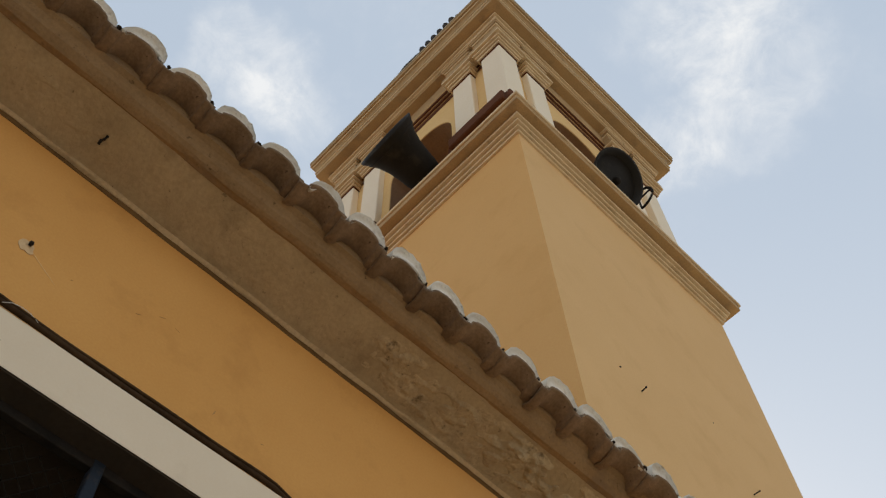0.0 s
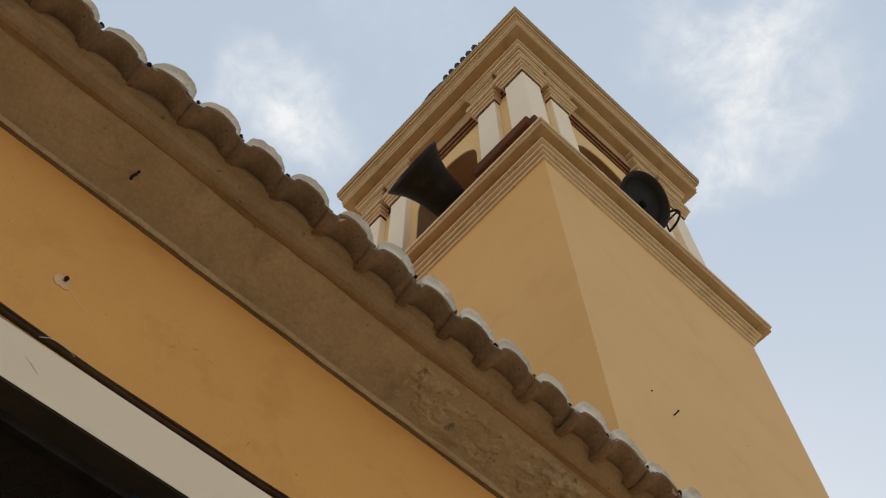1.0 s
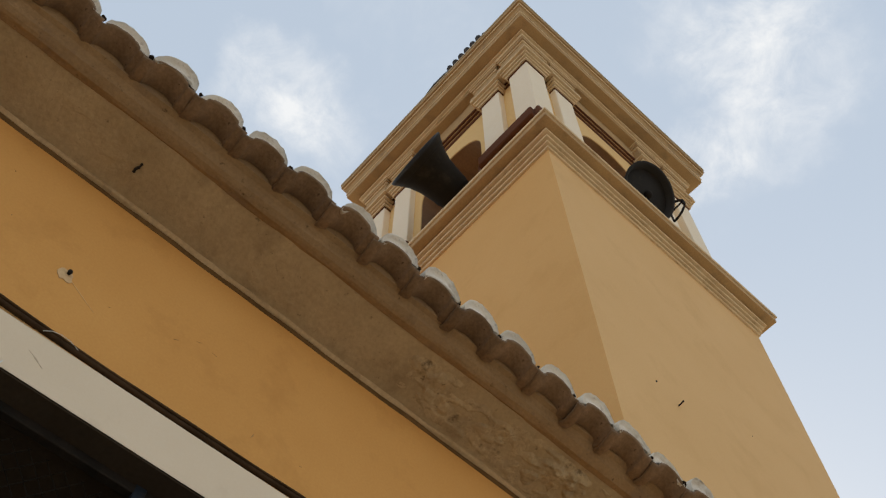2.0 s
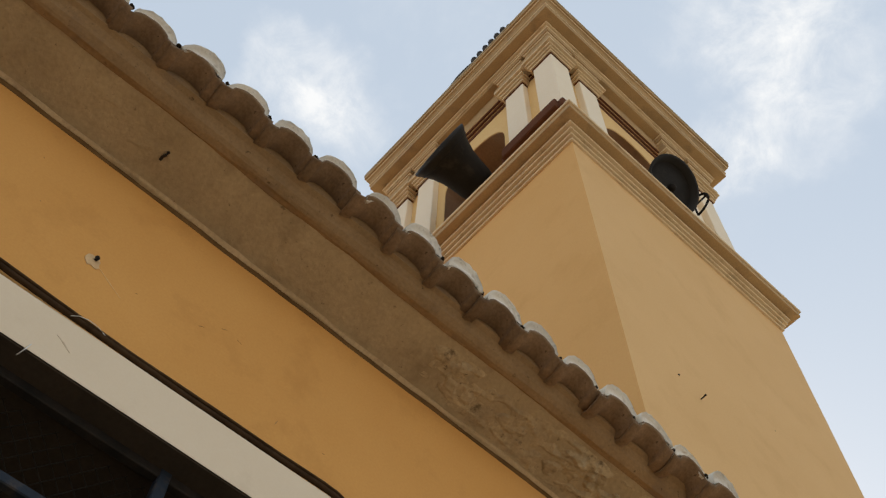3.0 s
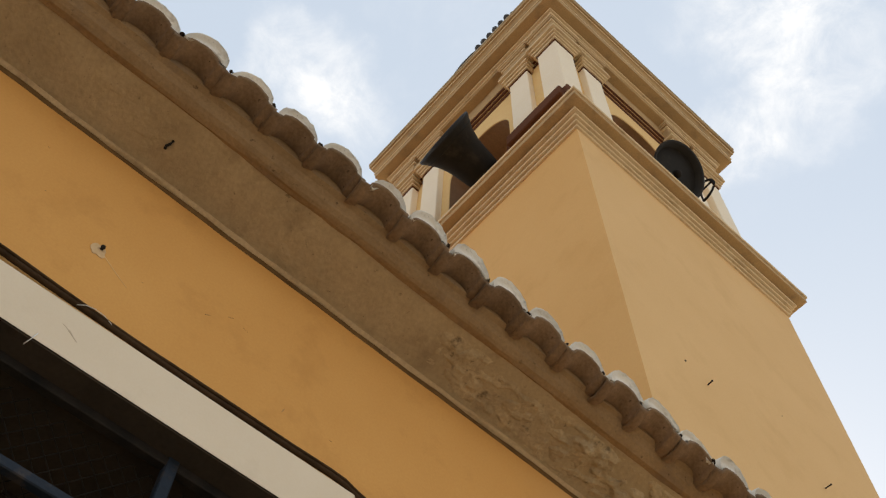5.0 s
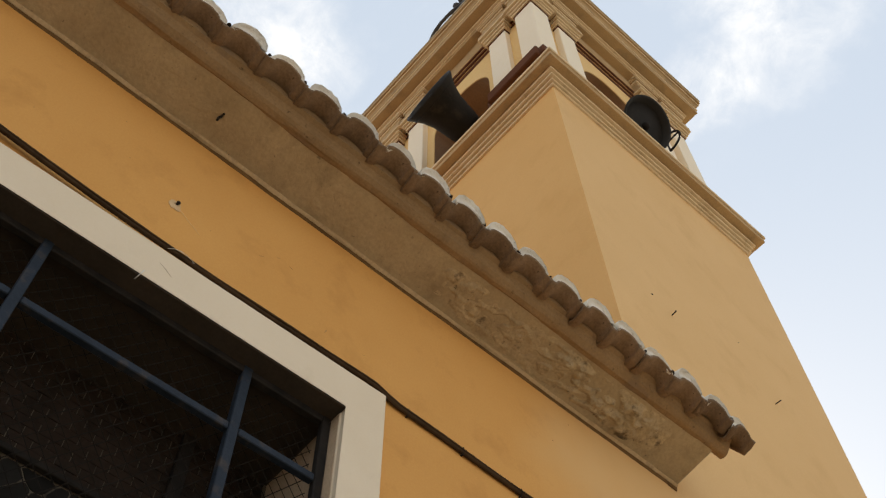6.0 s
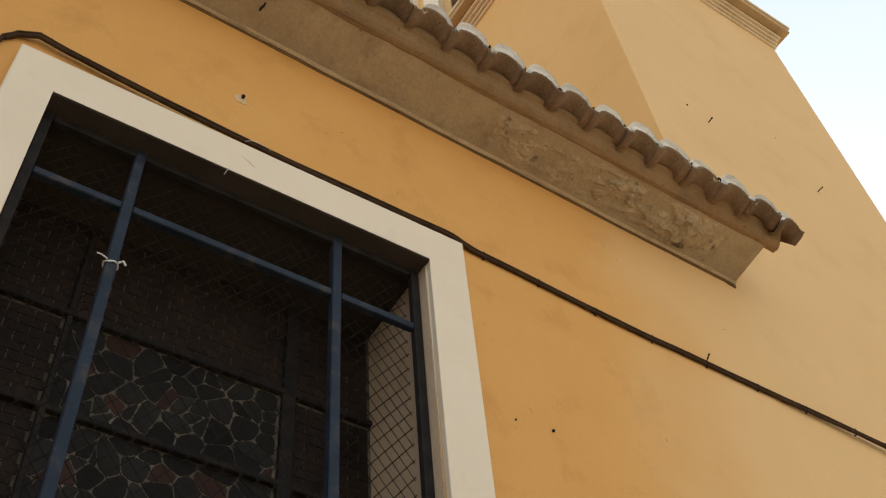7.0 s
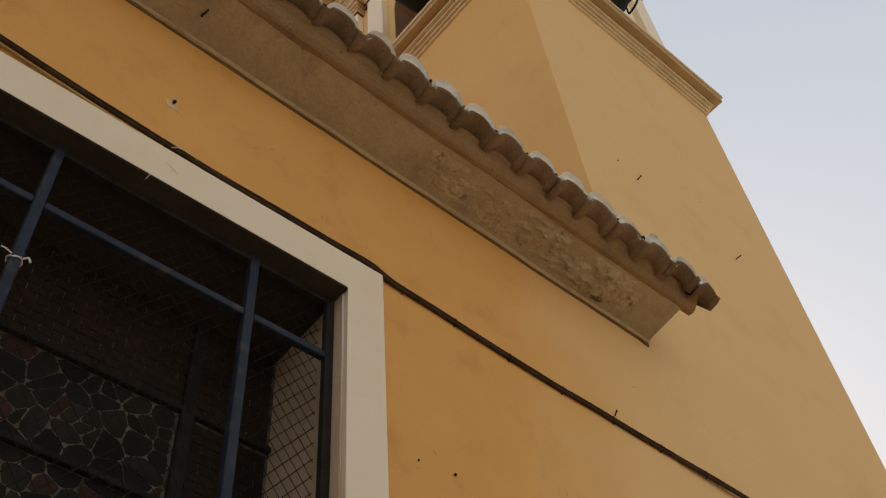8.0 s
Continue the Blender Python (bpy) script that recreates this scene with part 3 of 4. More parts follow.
def pilaster(x0, x1, y0, y1, name, tag):
    p = new(name)
    p.parent = tower
    p["label"] = tag
    part("pilaster_shaft", boxed(x0, x1, y0, y1, 12.30, 14.74, bevel=0.008), M_CREAM, p)
    part("base", boxed(x0 - 0.035, x1 + 0.035, y0 - 0.035, y1 + 0.035, 12.30, 12.60, bevel=0.006), M_BELFRY, p)
    part("base_moulding", boxed(x0 - 0.07, x1 + 0.07, y0 - 0.07, y1 + 0.07, 12.60, 12.80, bevel=0.012), M_DARKBAND, p, "oxblood painted base moulding")
    for out, z0, z1, mat in CAPS + BLOCKS:
        part("capital_moulding", boxed(x0 - out, x1 + out, y0 - out, y1 + out, z0, z1, bevel=0.004), mat, p)


D = 0.22
corner_tag, side_tag = "cream painted corner pilaster with stepped capital", "cream painted pilaster with stepped capital"
pilaster(-B0 - PW, -B0, B0, B0 + PW, "corner_pilaster", corner_tag)
pilaster(-B0 - PW, -B0, B1 - PW, B1, "corner_pilaster", corner_tag)
pilaster(-B1, -B1 + PW, B0, B0 + PW, "corner_pilaster", corner_tag)
pilaster(-B1, -B1 + PW, B1 - PW, B1, "corner_pilaster", corner_tag)
for a in (B0 + 0.51, B1 - 0.51 - PW):
    pilaster(-a - PW, -a, B0 + 0.012, B0 + D, "pilaster", side_tag)
    pilaster(-a - PW, -a, B1 - D, B1 - 0.012, "pilaster", side_tag)
    pilaster(-B0 - D, -B0 - 0.012, a, a + PW, "pilaster", side_tag)
    pilaster(-B1 + 0.012, -B1 + D, a, a + PW, "pilaster", side_tag)
# oxblood ledges that join the bases of each pair
for a, b in ((B0, B0 + 0.51 + PW), (B1 - 0.51 - PW, B1)):
    part("base_ledge", boxed(-b, -a, B0 - 0.125, B0 + 0.2, 12.57, 12.798, bevel=0.014), M_DARKBAND, tower, "oxblood painted ledge")
    part("base_ledge", boxed(-B0 - 0.2, -B0 + 0.062, a, b, 12.612, 12.788, bevel=0.01), M_DARKBAND, tower, "oxblood painted ledge")
# oxblood frieze mouldings between the capitals
for z0, z1, o in ((14.86, 14.95, 0.012), (14.96, 15.02, 0.04), (15.03, 15.09, 0.066)):
    part("frieze_moulding", boxed(-B1 + IN - o, -B0 - IN + o, B0 + IN - o, B1 - IN + o, z0, z1, bevel=0.005), M_DARKBAND, tower, "oxblood painted frieze moulding")
    part("frieze_line", boxed(-B1 + IN - o - 0.004, -B0 - IN + o + 0.004, B0 + IN - o - 0.004, B1 - IN + o + 0.004, z1, z1 + 0.009, bevel=0.0), M_BELFRY, tower)
part("architrave", boxed(-B1 + 0.05, -B0 - 0.05, B0 + 0.05, B1 - 0.05, 15.11, 15.50), M_TRIM, tower, "ochre architrave")
part("belfry_ceiling", boxed(-B1 + 0.5, -B0 - 0.5, B0 + 0.5, B1 - 0.5, 15.02, 15.11), M_INSIDE, tower, "dim plaster ceiling over the bells")
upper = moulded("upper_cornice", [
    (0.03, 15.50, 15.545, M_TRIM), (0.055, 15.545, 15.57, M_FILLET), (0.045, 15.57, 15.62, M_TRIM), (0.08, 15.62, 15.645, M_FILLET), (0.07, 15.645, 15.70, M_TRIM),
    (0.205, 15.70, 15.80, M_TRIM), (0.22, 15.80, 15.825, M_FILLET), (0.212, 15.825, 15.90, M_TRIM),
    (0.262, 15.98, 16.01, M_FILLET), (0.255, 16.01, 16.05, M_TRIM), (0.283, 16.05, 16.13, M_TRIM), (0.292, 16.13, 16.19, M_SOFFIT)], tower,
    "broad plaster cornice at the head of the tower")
sloped("moulding", 0.215, 0.255, 15.90, 15.98, M_TRIM, upper)

# low octagonal drum with a tiled dome
CX = CY = W / 2
drum_r = 0.93
def octagon(r, z, bm):
    return [bm.verts.new((-CX + r / math.cos(math.pi / 8) * math.cos(math.pi / 8 + i * math.pi / 4), CY + r / math.cos(math.pi / 8) * math.sin(math.pi / 8 + i * math.pi / 4), z)) for i in range(8)]
def lathe8(levels):
    bm = bmesh.new()
    rs = [octagon(r, z, bm) for r, z in levels]
    for a, b in zip(rs, rs[1:]):
        for i in range(8):
            bm.faces.new((a[i], a[(i + 1) % 8], b[(i + 1) % 8], b[i]))
    bm.faces.new(rs[0])
    bm.faces.new(rs[-1][::-1])
    return bm
part("drum", lathe8([(drum_r, 16.15), (drum_r, 19.7), (drum_r + 0.05, 19.75), (drum_r + 0.05, 19.84)]), M_BELFRY, tower, "octagonal ochre drum")
dome = part("dome", lathe8([(1.03, 19.84), (1.03, 20.06), (0.95, 20.4), (0.78, 20.8), (0.5, 21.15), (0.22, 21.35), (0.08, 21.4)]), M_DARKTILE, tower, "dark tiled dome")
part("dome_eave", tube(bmesh.new(), [(-2.66, 0.56, 19.97), (-2.50, 0.515, 19.985), (-2.30, 0.492, 19.995), (-2.05, 0.500, 20.0), (-1.80, 0.535, 20.0)], 0.034, 8), M_DARKTILE, tower, "dark curved eave edge of the dome", True)
tile_me = mesh_of(tube(bmesh.new(), [(0, 0, 0), (-0.22, 0, 0.34)], 0.066, 8), "dome_tile", M_DARKTILE, True)
for i in range(8):
    a = i * math.pi / 4
    n = 6
    half = 1.05 * math.tan(math.pi / 8)
    for j in range(n):
        q = -half + (j + 0.5) * 2 * half / n
        ob = new("dome_tile", tile_me)
        ob.parent = dome
        ob.location = (-CX + 1.04 * math.cos(a) - q * math.sin(a), CY + 1.04 * math.sin(a) + q * math.cos(a), 20.10)
        ob.rotation_euler = (0, 0, a)


# ---- bells ----
def bell(name, at, turn, tilt, size, tag):
    """A bronze bell hung on an iron-strapped headstock; its mouth points along local -z, swung by tilt."""
    b = new(name)
    b.matrix_basis = Matrix.Translation(at) @ pose(0, 0, 0, 0, 0, turn) @ pose(0, 0, 0, tilt, 0, 0)
    tagged(b, tag, "bell", "bells of the tower")
    s = size
    outer = [(0.06, 0.02), (0.20, 0.0), (0.245, -0.04), (0.262, -0.12), (0.275, -0.26), (0.30, -0.42), (0.345, -0.56), (0.41, -0.68), (0.46, -0.75), (0.465, -0.78)]
    inner = [(0.43, -0.775), (0.375, -0.67), (0.30, -0.54), (0.25, -0.38), (0.23, -0.14), (0.16, -0.06), (0.04, -0.05)]
    part("bell_body", turned([(r * s, z * s) for r, z in outer + inner]), M_BRONZE, b, "dark weathered bronze bell", True)
    part("rim_band", turned([(r * s, z * s) for r, z in ((0.39, -0.655), (0.408, -0.66), (0.414, -0.675), (0.405, -0.68))]), M_BRONZE, b, "", True)
    bm = tube(bmesh.new(), [(0, 0, -0.05 * s), (0.01, 0.0, -0.5 * s), (0.02, 0, -0.72 * s)], 0.02 * s)
    bmesh.ops.create_uvsphere(bm, u_segments=10, v_segments=8, radius=0.065 * s, matrix=Matrix.Translation((0.02, 0, -0.7 * s)))
    part("clapper", bm, M_IRON, b, "iron clapper", True)
    y = part("headstock", prism([(-0.56 * s, 0.03 * s), (0.56 * s, 0.03 * s), (0.52 * s, 0.16 * s), (0.36 * s, 0.24 * s), (0.33 * s, 0.50 * s), (0.22 * s, 0.58 * s),
                                 (-0.22 * s, 0.58 * s), (-0.33 * s, 0.50 * s), (-0.36 * s, 0.24 * s), (-0.52 * s, 0.16 * s)], "y", -0.13 * s, 0.13 * s, 0.012),
             M_YOKE, b, "dark timber headstock")
    for x in (-0.2, -0.07, 0.07, 0.2):
        bm = bmesh.new()
        for yy in (-0.14 * s, 0.14 * s):
            slab(bm, (x - 0.018) * s, (x + 0.018) * s, yy - 0.012, yy + 0.012, 0.0, 0.62 * s, 0.003)
        slab(bm, (x - 0.018) * s, (x + 0.018) * s, -0.15 * s, 0.15 * s, 0.60 * s, 0.63 * s, 0.003)
        part("strap", bm, M_IRON, y, "iron strap")
        part("bolt", tube(bmesh.new(), [(x * s, 0, 0.58 * s), (x * s, 0, 0.69 * s)], 0.014, 6), M_IRON, y)
    part("axle", tube(bmesh.new(), [(-0.72 * s, 0, 0.06 * s), (0.72 * s, 0, 0.06 * s)], 0.03 * s, 10), M_IRON, b, "iron axle")
    return b


bell("church_bell", (-1.45, 3.20, 13.16), 0, -100, 0.86, "dark bronze bell swung out mouth first from the belfry arch")
bell("church_bell", (-0.37, 4.60, 13.02), 90, -56, 0.78, "dark bronze bell swung out of the street side arch")

hoop = root("ringing_lever", (0.0, 5.12, 13.05), label="black iron ringing hoop beside the bell", category="hoop")
bm = tube(bmesh.new(), [(0.02 + 0.20 * math.sin(a), 0.02, 0.20 * math.cos(a)) for a in [math.pi * i / 12 for i in range(13)]], 0.016, 6)
part("hoop_rim", bm, M_IRON, hoop)
part("spoke", tube(bmesh.new(), [(-0.45, 0.02, 0.0), (0.20, 0.02, 0.04)], 0.012, 6), M_IRON, hoop)
part("spoke", tube(bmesh.new(), [(0.02, 0.02, -0.2), (0.02, 0.02, 0.2)], 0.012, 6), M_IRON, hoop)

# ---- window ----
surround = root("window_surround", (0, 0, 0), label="cream painted plaster surround of the window", category="window surround", kind="structure")
bm = prism([(WY0, WZ0), (WY0, WZ1), (WY1, WZ1), (WY1, WZ0), (WY1 + 0.198, WZ0), (WY1 + 0.198, WZ1 + 0.232), (WY0 - 0.172, WZ1 + 0.232), (WY0 - 0.172, WZ0)], "x", -0.004, 0.036, 0.006)
part("frame_band", bm, M_SURROUND, surround)
part("sill", boxed(-0.1, 0.07, WY0 - 0.2, WY1 + 0.23, WZ0 - 0.12, WZ0, bevel=0.01), M_SURROUND, surround)
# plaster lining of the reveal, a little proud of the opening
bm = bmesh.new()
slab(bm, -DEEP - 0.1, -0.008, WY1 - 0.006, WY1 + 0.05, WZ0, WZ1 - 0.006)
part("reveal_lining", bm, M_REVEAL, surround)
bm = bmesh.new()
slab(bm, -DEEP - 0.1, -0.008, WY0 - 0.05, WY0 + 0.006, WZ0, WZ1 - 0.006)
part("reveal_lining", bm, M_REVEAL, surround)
# same reveal, but the downward face is coloured dark to stand for shade
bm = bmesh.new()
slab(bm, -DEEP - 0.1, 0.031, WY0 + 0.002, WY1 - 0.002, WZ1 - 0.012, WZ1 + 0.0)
part("reveal_head", bm, M_HEAD_SHADE, surround, "underside of the window head, its shade put into the colour")

GX = -0.075
grille = root("window_grille", (GX, 0, 0), label="dark blue painted steel window grille", category="grille")
for y in (-0.362, 0.545):
    part("upright_bar", boxed(-0.02, 0.02, y - 0.021, y + 0.021, WZ0, WZ1 - 0.008, bevel=0.004), M_BLUE, grille)
for y in (WY0 + 0.028, WY1 - 0.028):
    part("edge_bar", boxed(-0.018, 0.018, y - 0.02, y + 0.02, WZ0, WZ1 - 0.008, bevel=0.004), M_IRON, grille)
for z in (4.062, 2.3):
    ybs = [WY0 + 0.05, -0.385, -0.339, 0.522, 0.568, WY1 - 0.05]
    for a, b in ((ybs[0], ybs[1]), (ybs[2], ybs[3]), (ybs[4], ybs[5])):
        part("cross_bar", boxed(-0.015, 0.018, a, b, z - 0.019, z + 0.019, bevel=0.004), M_BLUE, grille)
part("edge_bar", boxed(-0.018, 0.018, WY0 + 0.05, WY1 - 0.05, WZ1 - 0.05, WZ1 - 0.012, bevel=0.004), M_IRON, grille)

# diamond wire mesh behind the grille
bm = bmesh.new()
step = 0.062
z_lo, z_hi, y_lo, y_hi = 2.4, WZ1 - 0.06, WY0 + 0.05, WY1 - 0.05
k = y_lo - (z_hi - z_lo)
while k < y_hi + (z_hi - z_lo):
    for s in (1, -1):
        pts = []
        for zz, yy in ((z_lo, k), (z_hi, k + s * (z_hi - z_lo) * 0.75)):
            pts.append(Vector((yy, zz)))
        p, q = pts
        d = q - p
        t0, t1 = 0.0, 1.0
        if abs(d.x) > 1e-6:
            ta, tb = sorted(((y_lo - p.x) / d.x, (y_hi - p.x) / d.x))
            t0, t1 = max(t0, ta), min(t1, tb)
        if t1 - t0 > 0.01:
            u, v = p + d * t0, p + d * t1
            tube(bm, [(-0.115 + 0.002 * s, u.x, u.y), (-0.115 + 0.002 * s, v.x, v.y)], 0.0020, 4)
    k += step
wm = tagged(part("wire_mesh", bm, M_MESH), "fine rusty diamond wire mesh stretched behind the grille", "wire mesh", kind="stuff")

# ---- leaded window at the back of the reveal ----
leaded = root("leaded_window", (-DEEP, 0, 0), label="dark stained glass window set in pale cement cames", category="stained glass")
part("came_sheet", boxed(-0.05, -0.002, WY0 + 0.006, WY1 - 0.006, WZ0, WZ1 - 0.006, bevel=0.0), M_CAME, leaded, "pale cement between the panes")


def clip_cell(poly, px, pz, qx, qz):
    """Keeps the part of a polygon nearer to p than to q."""
    mx, mz, dx, dz = (px + qx) / 2, (pz + qz) / 2, qx - px, qz - pz
    out = []
    for (ax, az), (bx, bz) in zip(poly, poly[1:] + poly[:1]):
        fa, fb = (ax - mx) * dx + (az - mz) * dz, (bx - mx) * dx + (bz - mz) * dz
        if fa <= 0:
            out.append((ax, az))
        if fa * fb < 0:
            t = fa / (fa - fb)
            out.append((ax + (bx - ax) * t, az + (bz - az) * t))
    return out


def inset(poly, d):
    cx, cz = sum(p[0] for p in poly) / len(poly), sum(p[1] for p in poly) / len(poly)
    r = min(math.hypot(p[0] - cx, p[1] - cz) for p in poly)
    k = max(0.3, 1 - d / max(r, 0.02))
    return [(cx + (x - cx) * k, cz + (z - cz) * k) for x, z in poly]


def eased(poly):
    """The polygon with its corners cut, as glass broken and ground by hand."""
    out = []
    for (ax, az), (bx, bz) in zip(poly, poly[1:] + poly[:1]):
        out += [(ax + (bx - ax) * 0.17, az + (bz - az) * 0.17), (ax + (bx - ax) * 0.83, az + (bz - az) * 0.83)]
    return out


def paned_field(y0, y1, z0, z1, cell, seed, red):
    """An irregular field of glass pieces with cement joints between them."""
    rng = random.Random(seed)
    ny, nz = max(1, round((y1 - y0) / cell)), max(1, round((z1 - z0) / cell))
    seeds = [(y0 + (i + rng.uniform(-0.5, 1.5)) * (y1 - y0) / ny, z0 + (j + rng.uniform(-0.4, 1.4)) * (z1 - z0) / nz) for i in range(ny) for j in range(nz)]
    seeds = [(min(max(a, y0 + 0.01), y1 - 0.01), min(max(b, z0 + 0.01), z1 - 0.01)) for a, b in seeds]
    for p in seeds:
        poly = [(y0, z0), (y1, z0), (y1, z1), (y0, z1)]
        for q in seeds:
            if q != p and poly:
                poly = clip_cell(poly, *p, *q)
        if len(poly) >= 3:
            part("pane", prism(eased(inset(poly, rng.uniform(0.0022, 0.0042))), "x", -0.014, 0.0005 + 0.0015 * rng.random(), 0.0), M_REDGLASS if rng.random() < red else M_GLASS, leaded)


for z0, z1, sd in ((3.40, 3.86, 1), (2.90, 3.37, 2)):
    paned_field(-0.37, 0.52, z0, z1, 0.088, sd, 0.13)


def brick_field(y0, y1, z0, z1, seed):
    """Small oblong border panes in rows, joined."""
    rng = random.Random(seed)
    bm = bmesh.new()
    z, row = z0, 0
    while z < z1 - 0.02:
        y = y0 - (0.05 if row % 2 else 0)
        while y < y1:
            a, b = max(y, y0) + 0.002, min(y + 0.1, y1) - 0.002
            if b - a > 0.012:
                slab(bm, -0.014, 0.001 + rng.uniform(0, 0.003), a, b, z + 0.002, min(z + 0.048, z1) - 0.002)
            y += 0.1
        z += 0.048
        row += 1
    return part("border_panes", bm, M_BORDER, leaded, "rows of small brown border panes")


brick_field(WY0 + 0.02, WY1 - 0.02, 3.89, WZ1 - 0.007, 3)
brick_field(WY0 + 0.02, -0.395, 2.6, 3.86, 4)
brick_field(0.60, WY1 - 0.02, 2.6, 3.86, 5)
for z in (3.875, 3.385, 2.885):
    part("saddle_bar", boxed(0.0, 0.03, WY0 + 0.01, WY1 - 0.01, z - 0.014, z + 0.014, bevel=0.004), M_IRON, leaded, "dark iron saddle bar")
for y in (-0.382, 0.56):
    part("mullion", boxed(0.0, 0.028, y - (0.012 if y < 0 else 0.03), y + (0.012 if y < 0 else 0.03), 2.6, WZ1 - 0.02, bevel=0.004), M_IRON, leaded, "dark iron mullion")

# ---- cable bundle and its clips ----
run = [(-1.062, 2.2), (-1.058, 3.4), (-1.054, 4.1), (-1.05, 4.40), (-1.046, 4.58), (-1.025, 4.69), (-0.98, 4.755), (-0.90, 4.782), (-0.78, 4.76), (-0.56, 4.735), (-0.3, 4.715), (-0.04, 4.702), (0.25, 4.695), (0.52, 4.692), (0.85, 4.695),
       (1.18, 4.700), (1.54, 4.682), (1.95, 4.652), (2.34, 4.635), (2.76, 4.634), (3.23, 4.626), (3.7, 4.625), (4.2, 4.61), (5.2, 4.58), (6.1, 4.56)]
cable = root("cable_bundle", (0, 0, 0), label="dark brown cable bundle clipped along the wall over the window", category="cable")
for i, (dx, dz, r) in enumerate(((0.012, -0.004, 0.0115), (0.008, 0.015, 0.0085), (0.019, 0.009, 0.0070))):
    pts = []
    for (ya, za), (yb, zb) in zip(run, run[1:]):
        for j in range(5):
            t = j / 5
            y = ya + (yb - ya) * t
            over = max(0.0, min(1.0, (1.22 - y) / 0.12)) * max(0.0, min(1.0, (y + 1.0) / 0.1))
            pts.append((dx + 0.018 * over + 0.003 * noise.noise((y * 3, i, 0)), y, za + (zb - za) * t + dz + 0.012 * over + 0.006 * noise.noise((y * 2.2, i * 3, 1))))
    part("strand", tube(bmesh.new(), pts, r, 6), M_CABLE, cable, "", True)


def cable_height(y):
    for (ya, za), (yb, zb) in zip(run, run[1:]):
        if ya <= y <= yb:
            return za + (zb - za) * (y - ya) / (yb - ya)
    return run[-1][1]


for y in (1.30, 1.62, 1.97, 2.33, 2.70, 3.06, 3.42, 3.80, 4.2):
    z = cable_height(y)
    bm = tube(bmesh.new(), [(0.0, y, z - 0.018), (0.016, y, z - 0.022)], 0.0045, 6)
    tube(bm, [(0.016, y, z - 0.02), (0.026, y, z), (0.022, y, z + 0.02), (0.0, y, z + 0.022)], 0.0025, 5)
    part("clip", bm, M_IRON, cable, "small iron clip")

# ---- small things ----
def string(name, pts, r, tag):
    ob = part(name, tube(bmesh.new(), pts, r, 5), M_RAG, None, "", True)
    return tagged(ob, tag, "string")


string("string_end", [(0.045, -0.020, 4.462), (0.042, -0.026, 4.435), (0.03, -0.036, 4.405)], 0.0020, "short pale string hanging from the window head")
string("string_loop", [(0.044, 0.030, 4.690), (0.046, 0.055, 4.712), (0.046, 0.085, 4.722), (0.044, 0.12, 4.722), (0.04, 0.155, 4.71)], 0.0014, "thin pale string caught on the cable")
rag = root("tied_rag", (GX, -0.362, 3.722), label="pale rag knotted round a grille bar", category="rag")
bm = tube(bmesh.new(), [(0.025 * math.cos(a), 0.027 * math.sin(a), 0.004 * math.sin(3 * a)) for a in [math.tau * i / 14 for i in range(15)]], 0.0038, 6)
part("loop", bm, M_RAG, rag)
part("tail", tube(bmesh.new(), [(0.026, 0.02, 0), (0.036, 0.035, 0.006), (0.034, 0.046, -0.010)], 0.0045, 6), M_RAG, rag)
part("tail", tube(bmesh.new(), [(0.026, -0.02, 0), (0.032, -0.045, 0.004), (0.03, -0.062, 0.006)], 0.003, 6), M_RAG, rag)


def spike(name, at, out, r, tag, droop=0.0):
    p = Vector(at)
    bm = tube(bmesh.new(), [p - Vector(out).normalized() * 0.02, p + Vector(out), p + Vector(out) + Vector((0, 0, -droop))] if droop else [p - Vector(out).normalized() * 0.02, p + Vector(out)], r, 8)
    q = p + Vector(out)
    bmesh.ops.create_uvsphere(bm, u_segments=8, v_segments=6, radius=r * 1.5, matrix=Matrix.Translation(q))
    return tagged(part(name, bm, M_IRON), tag, "nail")


spike("wall_bolt", (0.0, 0.0, 5.097), (0.014, 0.0, 0.0), 0.0065, "iron bolt stub in a filled hole on the wall")
bm = bmesh.new()
rng = random.Random(3)
ring = [bm.verts.new((0.003, -0.006 + 0.030 * math.cos(a) * rng.uniform(0.7, 1.3), 5.083 + 0.036 * math.sin(a) * rng.uniform(0.7, 1.3))) for a in [math.tau * i / 16 for i in range(16)]]
f = bm.faces.new(ring)
bmesh.ops.extrude_face_region(bm, geom=[f])
for v in ring:
    v.co.x = -0.004
tagged(part("filler_patch", bm, M_PATCH), "pale smear of filler round the bolt", "filler", kind="structure")
spike("tower_nail", (-0.04, 3.934, 8.10), (0.075, -0.03, -0.04), 0.0055, "rusty nail in the tower wall")
spike("tower_nail", (-0.03, 3.717, 8.18), (0.015, 0.0, 0.0), 0.006, "rusty nail head in the tower wall")
spike("tower_nail", (-0.06, 5.16, 8.0), (0.075, -0.03, -0.04), 0.005, "rusty nail in the tower wall")
spike("tower_nail", (-0.055, 4.95, 8.68), (0.012, -0.012, -0.01), 0.003, "rusty nail head in the tower wall")
spike("wall_nail", (0.0, 1.537, 3.676), (0.006, 0.0, 0.0), 0.0048, "small nail head in the ochre wall")
spike("wall_nail", (0.0, 1.344, 3.655), (0.006, 0.0, 0.0), 0.003, "small nail head in the ochre wall")
spike("wall_nail", (0.0, 2.74, 4.70), (0.02, 0.0, 0.02), 0.004, "small nail above the cable")
hz = eave_z(-0.03) + 0.03
bm = tube(bmesh.new(), [(0.176, -0.014, hz + 0.03), (0.175, -0.014, hz - 0.010), (0.164, -0.016, hz - 0.020), (0.150, -0.024, hz - 0.024), (0.134, -0.022, hz - 0.026)], 0.0065, 6)
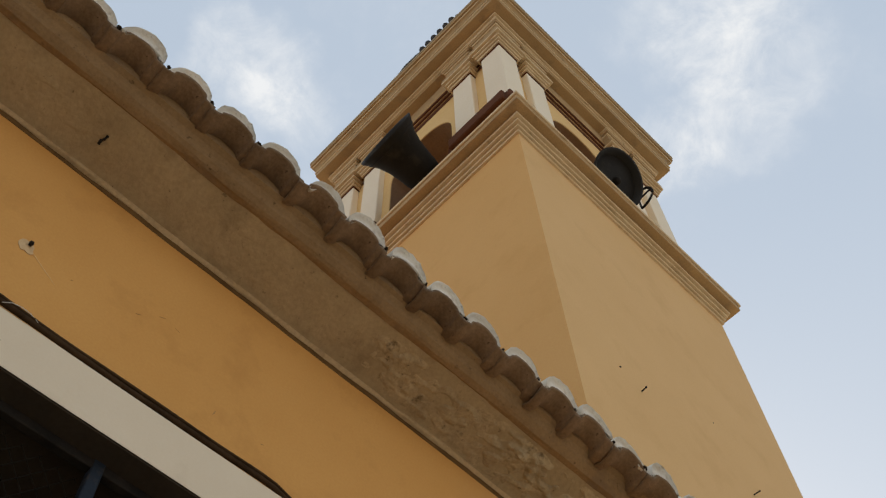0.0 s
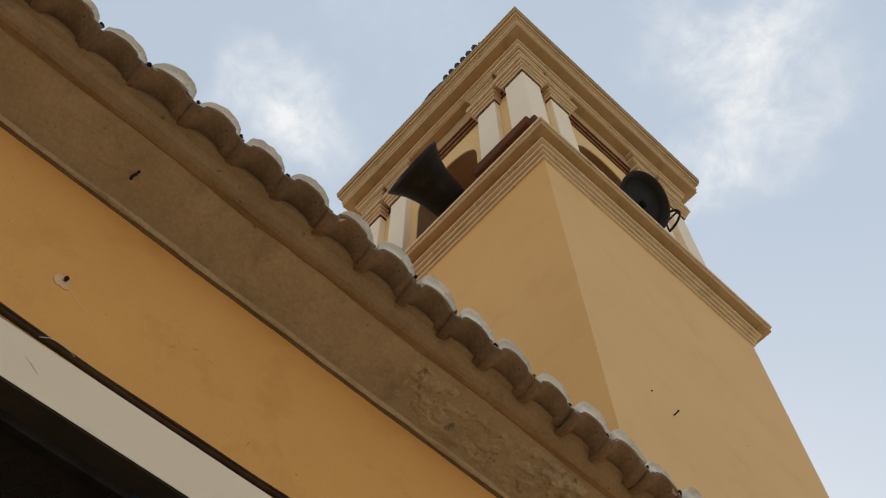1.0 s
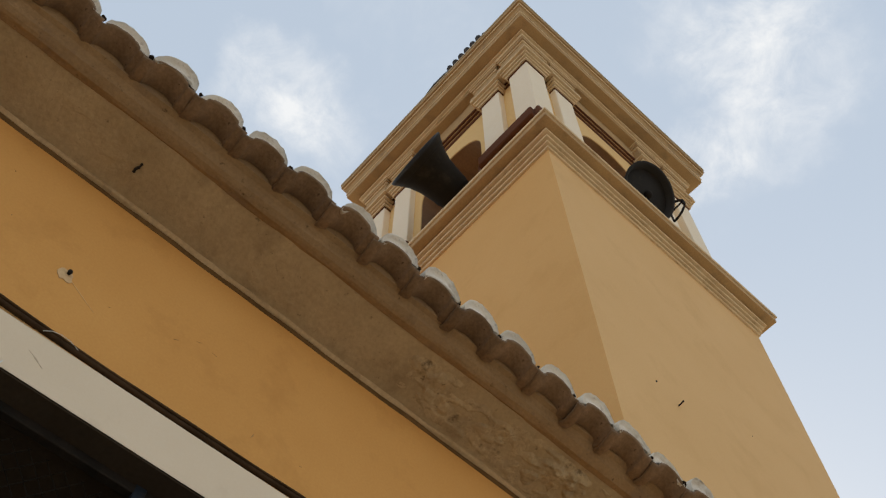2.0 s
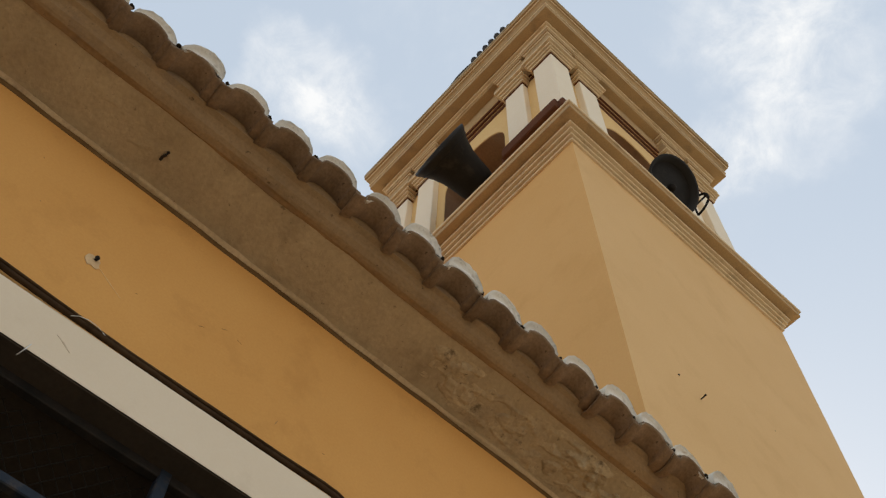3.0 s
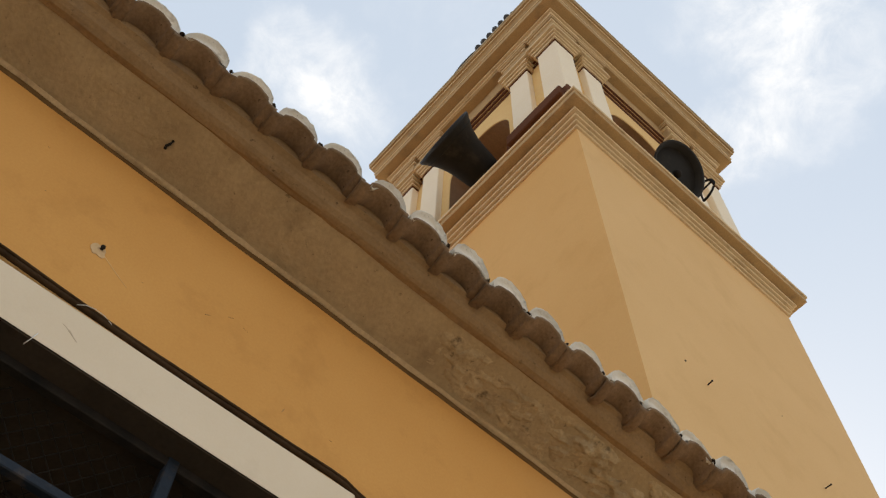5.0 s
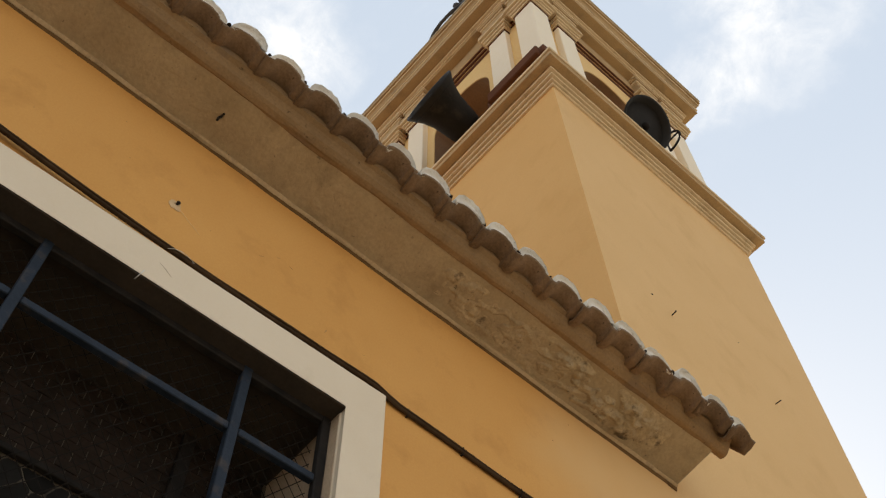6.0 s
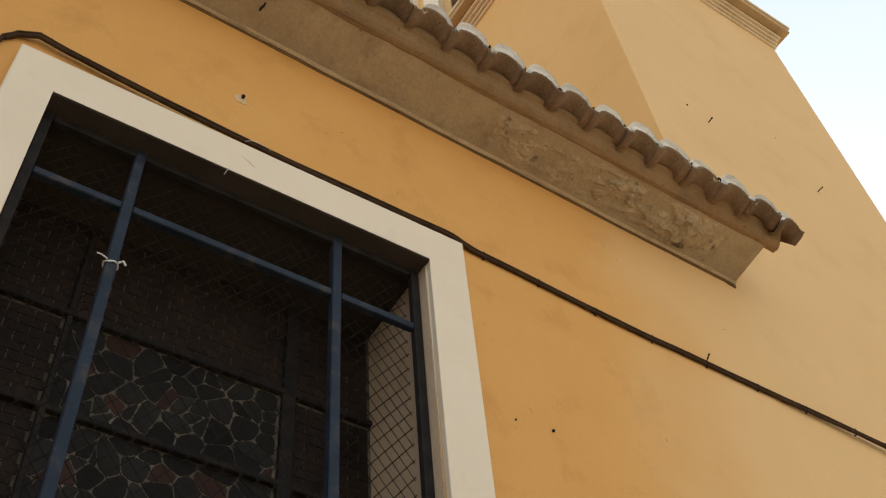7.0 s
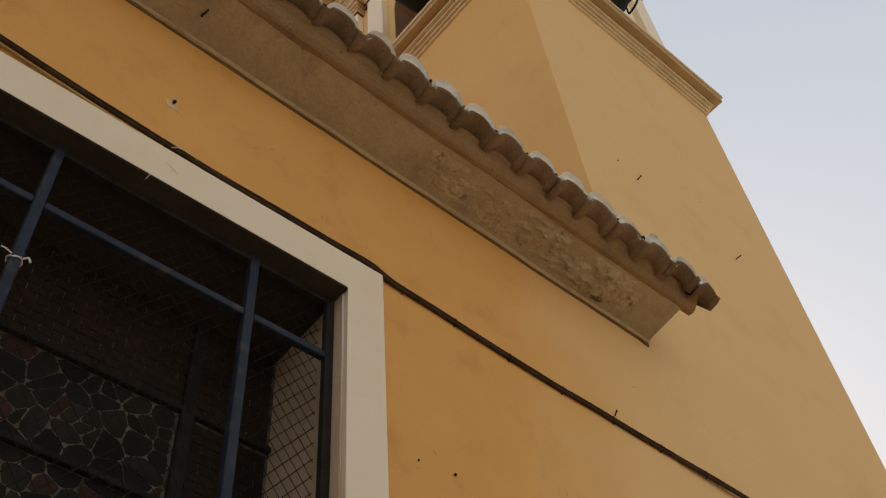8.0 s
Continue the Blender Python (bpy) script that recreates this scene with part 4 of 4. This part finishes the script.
tagged(part("soffit_hook", bm, M_IRON), "bent iron hook in the eave soffit", "hook")


# crumbling patches of plaster on the soffit near the tower
def crumbled(x0, x1, y0, y1, seed, deep):
    """A rough skin of flaking plaster that dies into the sound soffit all round."""
    bm = bmesh.new()
    nx, ny = 34, max(20, round((y1 - y0) / 0.013))
    grid = []
    for a in range(ny + 1):
        row = []
        for b in range(nx + 1):
            u, v = b / nx, a / ny
            x, y = x0 + (x1 - x0) * u, y0 + (y1 - y0) * v
            edge = min(1.0, 5 * min(u, 1 - u)) * min(1.0, 4 * min(v, 1 - v))
            broad = noise.noise((x * 9, y * 6, seed)) + 0.25
            flake = noise.noise((x * 26, y * 17, seed + 3.1))
            grit = noise.noise((x * 70, y * 60, seed + 7.7))
            d = deep * (edge * (0.35 + broad) + 0.80 * max(-0.5, min(0.5, 3.2 * flake)) * edge + 0.34 * grit * edge) - 0.002
            row.append(bm.verts.new((x, y, eave_z(y) + 0.04 * (x - 0.012) / 0.288 - d)))
        grid.append(row)
    for ra, rb in zip(grid, grid[1:]):
        for b in range(nx):
            bm.faces.new((ra[b], ra[b + 1], rb[b + 1], rb[b]))
    return bm


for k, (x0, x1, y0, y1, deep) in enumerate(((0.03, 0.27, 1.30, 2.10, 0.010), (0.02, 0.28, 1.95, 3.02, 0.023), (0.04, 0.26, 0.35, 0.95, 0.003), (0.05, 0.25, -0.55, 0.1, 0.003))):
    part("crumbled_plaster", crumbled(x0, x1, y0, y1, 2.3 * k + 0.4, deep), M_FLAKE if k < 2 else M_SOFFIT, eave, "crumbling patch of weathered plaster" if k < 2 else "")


# marks and smears on the plaster
def smear(name, pts, mat, tag, x=0.0):
    """A thin uneven film of filler or dirt along a short line on the wall."""
    bm = bmesh.new()
    left, right = [], []
    for i, (y, z, w) in enumerate(pts):
        left.append(bm.verts.new((x + 0.0012, y - w, z + 0.4 * w)))
        right.append(bm.verts.new((x + 0.0012, y + w, z - 0.4 * w)))
    for i in range(len(pts) - 1):
        bm.faces.new((left[i], left[i + 1], right[i + 1], right[i]))
    g = bmesh.ops.extrude_face_region(bm, geom=list(bm.faces))
    for v in g["geom"]:
        if isinstance(v, bmesh.types.BMVert):
            v.co.x -= 0.003
    return tagged(part(name, bm, mat), tag, "mark", kind="structure")


M_MARK = material("dull_mark", (0.56, 0.45, 0.31), (0.62, 0.50, 0.35), 0.95, 30, 120, 0.2)
M_DRIP = material("pale_drip", (0.74, 0.46, 0.19), (0.78, 0.52, 0.25), 0.95, 30, 120, 0.2)
M_SCUFF = material("brown_scuff", (0.40, 0.20, 0.07), (0.48, 0.25, 0.09), 0.95, 30, 120, 0.2)
smear("filler_drip", [(0.020, 5.076, 0.004), (0.055, 5.050, 0.008), (0.095, 5.022, 0.006), (0.140, 4.992, 0.002)], M_DRIP, "faint pale drip running down from the bolt")
smear("brown_mark", [(0.030, 4.578, 0.003), (0.050, 4.570, 0.010), (0.066, 4.556, 0.007), (0.088, 4.540, 0.002)], M_MARK, "small brown smear on the cream window surround", 0.036)
rng = random.Random(21)
for i in range(26):
    y, z = rng.uniform(-0.8, 3.0), rng.choice((rng.uniform(4.78, 5.5), rng.uniform(3.0, 4.5)))
    if z < 4.75 and y < 1.3:
        continue
    a, ln = rng.uniform(0, math.pi), rng.uniform(0.006, 0.028)
    smear("scuff", [(y, z, 0.0006), (y + 0.5 * ln * math.cos(a), z + 0.5 * ln * math.sin(a), rng.uniform(0.001, 0.0028)), (y + ln * math.cos(a), z + ln * math.sin(a), 0.0006)],
          M_SCUFF, "small brown scuff on the ochre plaster")
